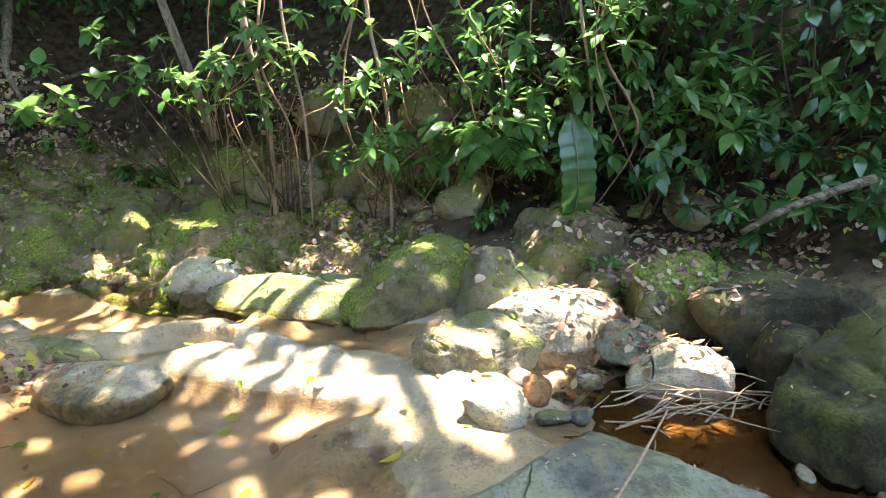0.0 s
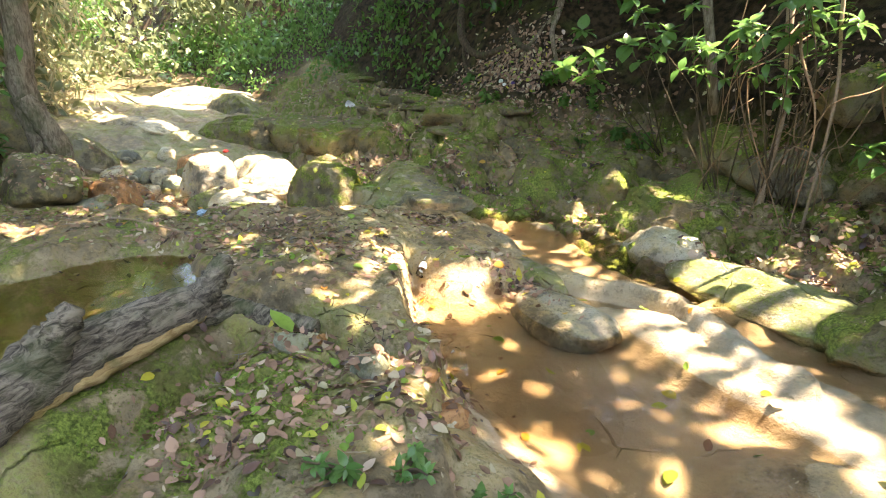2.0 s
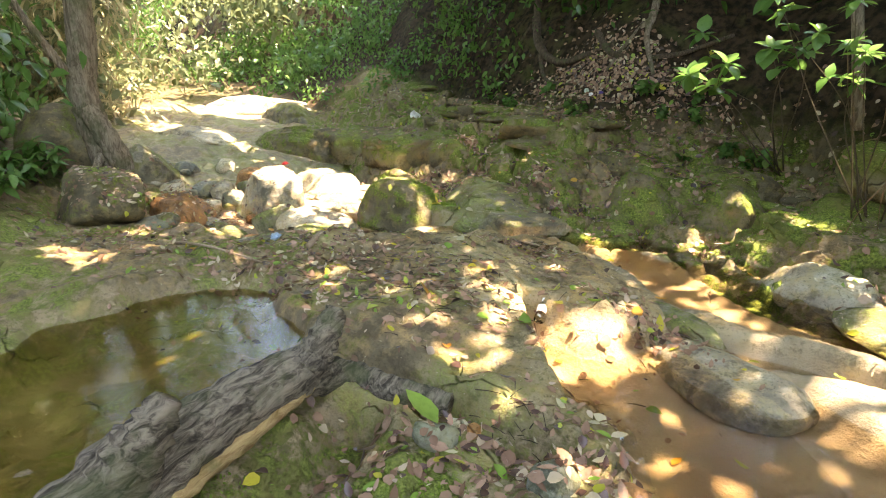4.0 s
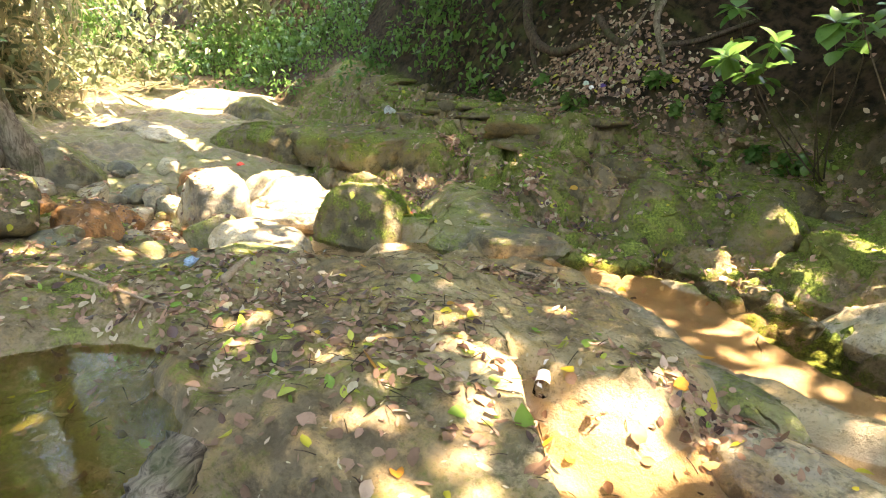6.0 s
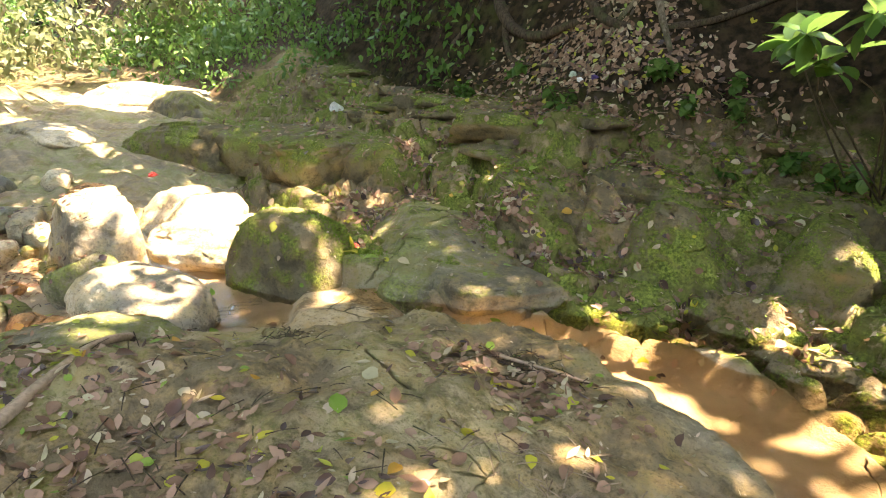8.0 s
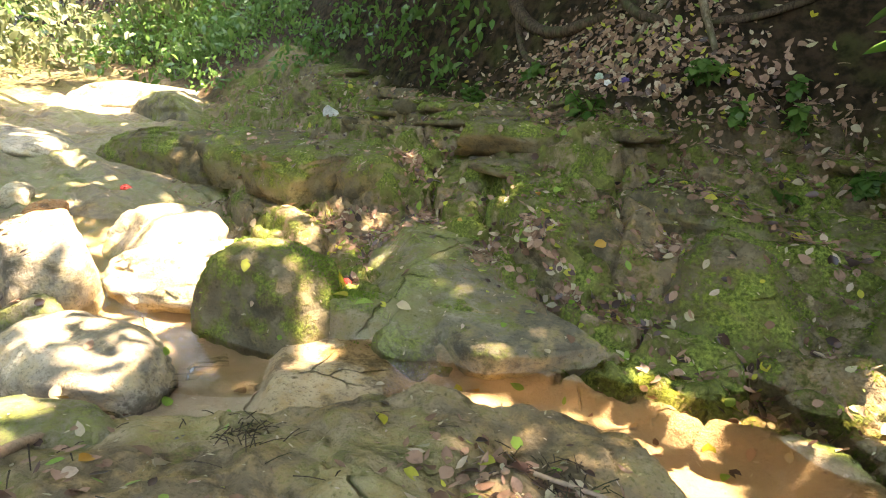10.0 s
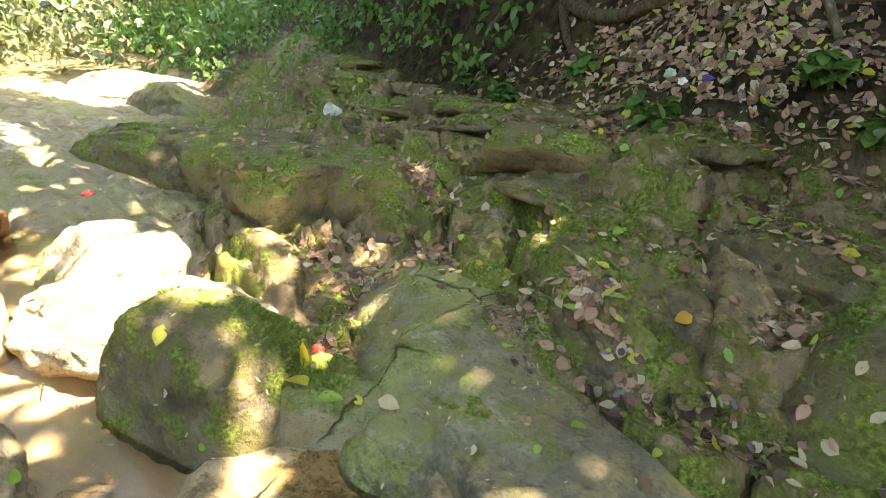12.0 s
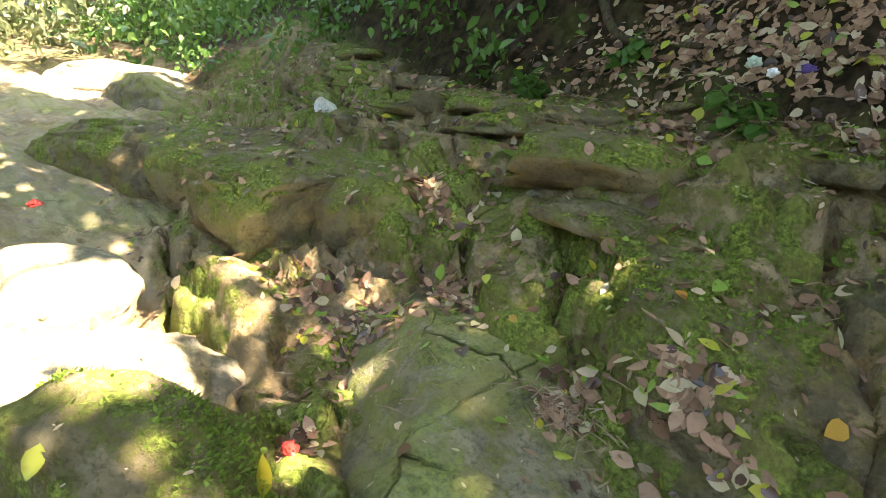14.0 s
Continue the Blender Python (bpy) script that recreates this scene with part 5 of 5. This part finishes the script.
def leaf_object(mat, shape):
    v, f = LITTER[shape]
    me = bpy.data.meshes.new("fallen_leaf")
    me.from_pydata(v.tolist(), [], f)
    me.materials.append(mat)
    me.polygons.foreach_set("use_smooth", [True] * len(me.polygons))
    return me


KINDS = [(LEAF_YELLOW, "yellow leaf fallen on the rock"), (LEAF_GREEN, "fresh green leaf fallen on the rock"), (LEAF_ORANGE, "orange leaf fallen on the rock"), (LEAF_PALE, "pale dry leaf lying on the rock"), (LEAF_DRY, "curled brown leaf lying on the rock")]
LEAF_MESH = [[leaf_object(mat, s) for s in (0, 1, 2)] for mat, _ in KINDS]


def fallen(x, y, size, kind, r):
    got = drop(x, y)
    if got:
        ob = new("fallen_leaf", LEAF_MESH[kind][r.randrange(3)])
        ob.matrix_basis = lying(*got, r, 0.008) @ Matrix.Scale(size, 4)
        tagged(ob, KINDS[kind][1], "leaf", "fallen leaves")


# single leaves that stand out: x, y, length, kind
for x, y, size, kind in [(-2.2, 0.99, 0.16, 1), (-2.57, 1.85, 0.12, 1), (-5.0, 3.72, 0.1, 0), (-4.66, 4.3, 0.13, 1), (-1.25, 1.78, 0.08, 0), (-6.6, 4.27, 0.16, 0), (-6.06, 5.45, 0.2, 1), (-5.6, 3.3, 0.08, 0), (-4.2, 4.5, 0.1, 2), (-5.3, 3.62, 0.1, 2), (-5.35, 3.68, 0.11, 0), (-0.9, 1.9, 0.1, 1), (-0.25, 1.95, 0.11, 0), (-2.75, 2.1, 0.09, 2), (-3.1, 1.7, 0.1, 2), (-2.0, 1.15, 0.09, 2), (-2.85, 2.5, 0.1, 0), (-2.75, 2.56, 0.1, 0), (-2.66, 2.62, 0.09, 1), (-2.5, 2.78, 0.1, 2), (-2.4, 2.82, 0.1, 0), (-2.97, 2.56, 0.11, 0), (-2.9, 2.66, 0.08, 1), (-4.4, 4.76, 0.09, 2), (-4.5, 4.4, 0.14, 3), (-5.2, 3.62, 0.11, 0), (-5.12, 3.6, 0.1, 1), (-3.3, 2.0, 0.09, 2)]:
    fallen(x, y, size, kind, r)
for _ in range(230):
    x = r.uniform(-5.6, 0.2)
    fallen(x, r.uniform(1.0, 4.9), r.uniform(0.035, 0.085), r.choice([0, 0, 1, 1, 2, 3, 3, 3, 4, 4]), r)


# ---- tufts of moss ----
def tufts(name, where, count, size, mat, label, seed):
    r = random.Random(seed)
    blades = Leaves()
    for cx, cy, sx, sy in where:
        for _ in range(count):
            x, y = cx + r.gauss(0, sx), cy + r.gauss(0, sy)
            if fbm(np.array([x * 5.0]), np.array([y * 5.0]), np.array([0.5]), seed, 3)[0] < -0.05:
                continue
            got = drop(x, y, 1.9)
            if got and got[1].z > 0.2:
                way = got[1] + Vector((r.gauss(0, 0.6), r.gauss(0, 0.6), r.gauss(0, 0.3)))
                blades.add(CHIP[1], aim(got[0] - got[1] * 0.002, way, r.uniform(-2, 2), size * r.uniform(0.5, 1.3)))
    tagged(blades.done(name, mat), label, "moss", kind="stuff")


LEAF_MOSS = make_leaf("bright green moss", (0.07, 0.14, 0.015), (0.19, 0.27, 0.04), 0.8, 0.3)
tufts("moss_tufts", [(-2.02, 0.62, 0.2, 0.2), (-1.75, 0.75, 0.2, 0.14), (-2.3, 0.45, 0.25, 0.15)], 1000, 0.016, LEAF_MOSS, "fuzzy bright green moss on the block below the log", 3)
tufts("moss_tufts", [(-5.82, 3.28, 0.1, 0.08), (-5.45, 3.62, 0.1, 0.06), (-5.25, 3.7, 0.1, 0.05)], 900, 0.018, LEAF_MOSS, "fuzzy green moss on a round boulder", 4)
tufts("moss_tufts", [(-4.0, 5.4, 0.3, 0.14), (-4.3, 4.6, 0.3, 0.1), (-4.9, 4.85, 0.3, 0.14), (-3.4, 4.9, 0.3, 0.2), (-2.5, 5.0, 0.4, 0.2), (-5.0, 5.6, 0.5, 0.15)], 1500, 0.018, LEAF_MOSS, "patches of green moss on the ledges", 5)


# ---- debris ----
def debris(cx, cy, rx, ry, twigs, seed, label="heap of dry twigs and leaf stalks left by the water"):
    r = random.Random(seed)
    parts = []
    for _ in range(twigs):
        got = drop(cx + r.gauss(0, rx), cy + r.gauss(0, ry))
        if got:
            p, a, l = got[0] + Vector((0, 0, r.uniform(0.003, 0.03))), r.uniform(0, 6.28), r.uniform(0.01, 0.055)
            d = Vector((math.cos(a) * l, math.sin(a) * l, r.uniform(-0.2, 0.2) * l))
            parts.append(tube([p - d, p + Vector((0, 0, 0.004)), p + d], [0.0025, 0.002, 0.0015], 4))
    v, f = join(parts)
    tagged(mesh_object("twig_debris", v, f, TWIG if seed % 2 else BARK_DARK), label, "debris", kind="stuff")


for i, (x, y, rx, ry, n) in enumerate([(-3.65, 3.25, 0.12, 0.08, 70), (-3.2, 2.73, 0.14, 0.09, 60), (-2.15, 1.3, 0.09, 0.06, 60), (-4.98, 4.45, 0.10, 0.05, 90), (-4.61, 2.73, 0.12, 0.06, 50), (-5.9, 4.2, 0.25, 0.1, 50), (-0.6, 4.3, 0.4, 0.2, 120), (1.0, 2.5, 0.35, 0.3, 130), (-3.6, 1.9, 0.7, 0.5, 220), (-2.4, 4.6, 0.9, 0.15, 160), (-7.3, 2.2, 0.5, 0.4, 120), (-5.0, 5.9, 1.2, 0.3, 260)]):
    debris(x, y, rx, ry, n, 40 + i)

# tiny pale bracts scattered over everything
r = random.Random(77)
specks = Leaves()
for _ in range(4500):
    got = drop(r.uniform(-8.5, 1.5), r.uniform(0.8, 6.0), 2.4)
    if got:
        specks.add(LITTER[3], lying(*got, r, 0.004) @ Matrix.Scale(r.uniform(0.008, 0.028), 4))
tagged(specks.done("bract_litter", LEAF_PALE), "tiny pale bracts and leaf scraps lying everywhere", "leaf litter", kind="stuff")


# ---- rubbish ----
def crumple(name, place, size, mat, label, seed):
    v, f = BALLS[3]
    o = seed * 3.7
    p = v * np.array(size) * (1 + 0.45 * np.abs(fbm(v[:, 0] * 2 + o, v[:, 1] * 2, v[:, 2] * 2, seed, 3)) - 0.25)[:, None]
    ob = tagged(mesh_object(name, p, f, mat, smooth=False), label, "litter")
    got = drop(place[0], place[1], 2.4)
    ob.location = got[0] + Vector((0, 0, size[2] * 0.5))
    return ob


crumple("plastic_bag", (-5.22, 6.0), (0.035, 0.028, 0.03), PLASTIC_PALE, "crumpled pale plastic bag in the leaf litter", 1)
crumple("plastic_lump", (-5.12, 5.95), (0.026, 0.024, 0.022), PLASTIC_WHITE, "small white plastic lump in leaf litter", 2)
crumple("wrapper", (-5.0, 5.98), (0.04, 0.03, 0.02), PLASTIC_PURPLE, "crumpled dark purple wrapper in leaf litter", 3)
crumple("wrapper", (-5.54, 3.86), (0.03, 0.025, 0.03), PLASTIC_RED, "red and white wrapper wedged between rocks", 4)
crumple("wrapper", (-8.8, 3.73), (0.06, 0.05, 0.03), PLASTIC_RED, "faded red wrapper on the rock", 5)
crumple("plastic_scrap", (-4.95, 1.75), (0.05, 0.04, 0.03), PLASTIC_BLUE, "pale blue plastic scrap among twigs", 6)


def cup(x, y):
    got = drop(x, y, 2.6)
    top = tagged(new("paper_cup"), "white paper cup lying on mossy rock", "cup")
    top.matrix_basis = Matrix.Translation(got[0] + Vector((0, 0, 0.055))) @ pose(0, 0, 0, 70, 20, 0)
    v, f = tube([(0, 0, -0.06), (0, 0, 0.06)], [0.042, 0.058], 20, caps=False)
    mesh_object("wall", v, f, PLASTIC_WHITE, top)
    v, f = tube([(0, 0, -0.06), (0, 0, -0.055)], [0.042, 0.042], 20)
    mesh_object("base", v, f, PLASTIC_WHITE, top)
    v, f = tube([(0, 0, 0.058), (0, 0, 0.062), (0, 0, 0.066)], [0.058, 0.062, 0.058], 20, caps=False)
    mesh_object("rim", v, f, PLASTIC_WHITE, top)


def bottle(x, y):
    got = drop(x, y)
    top = tagged(new("plastic_bottle"), "small clear plastic bottle with a white cap", "bottle")
    top.matrix_basis = Matrix.Translation(got[0] + Vector((0, 0, 0.03))) @ pose(0, 0, 0, -62, 0, 25)
    v, f = tube([(0, 0, -0.075), (0, 0, -0.07), (0, 0, -0.02), (0, 0, 0.0), (0, 0, 0.03), (0, 0, 0.055), (0, 0, 0.07)], [0.02, 0.031, 0.031, 0.029, 0.031, 0.022, 0.014], 24)
    mesh_object("body", v, f, CLEAR, top)
    v, f = tube([(0, 0, 0.068), (0, 0, 0.072), (0, 0, 0.09), (0, 0, 0.093)], [0.017, 0.019, 0.019, 0.016], 20)
    mesh_object("cap", v, f, PLASTIC_WHITE, top, "white screw cap")
    v, f = tube([(0, 0, -0.02), (0, 0, 0.03)], [0.0316, 0.0316], 24, caps=False)
    mesh_object("label", v, f, PLASTIC_WHITE, top, "torn white label")


cup(-7.86, 5.45)
bottle(-2.94, 2.43)
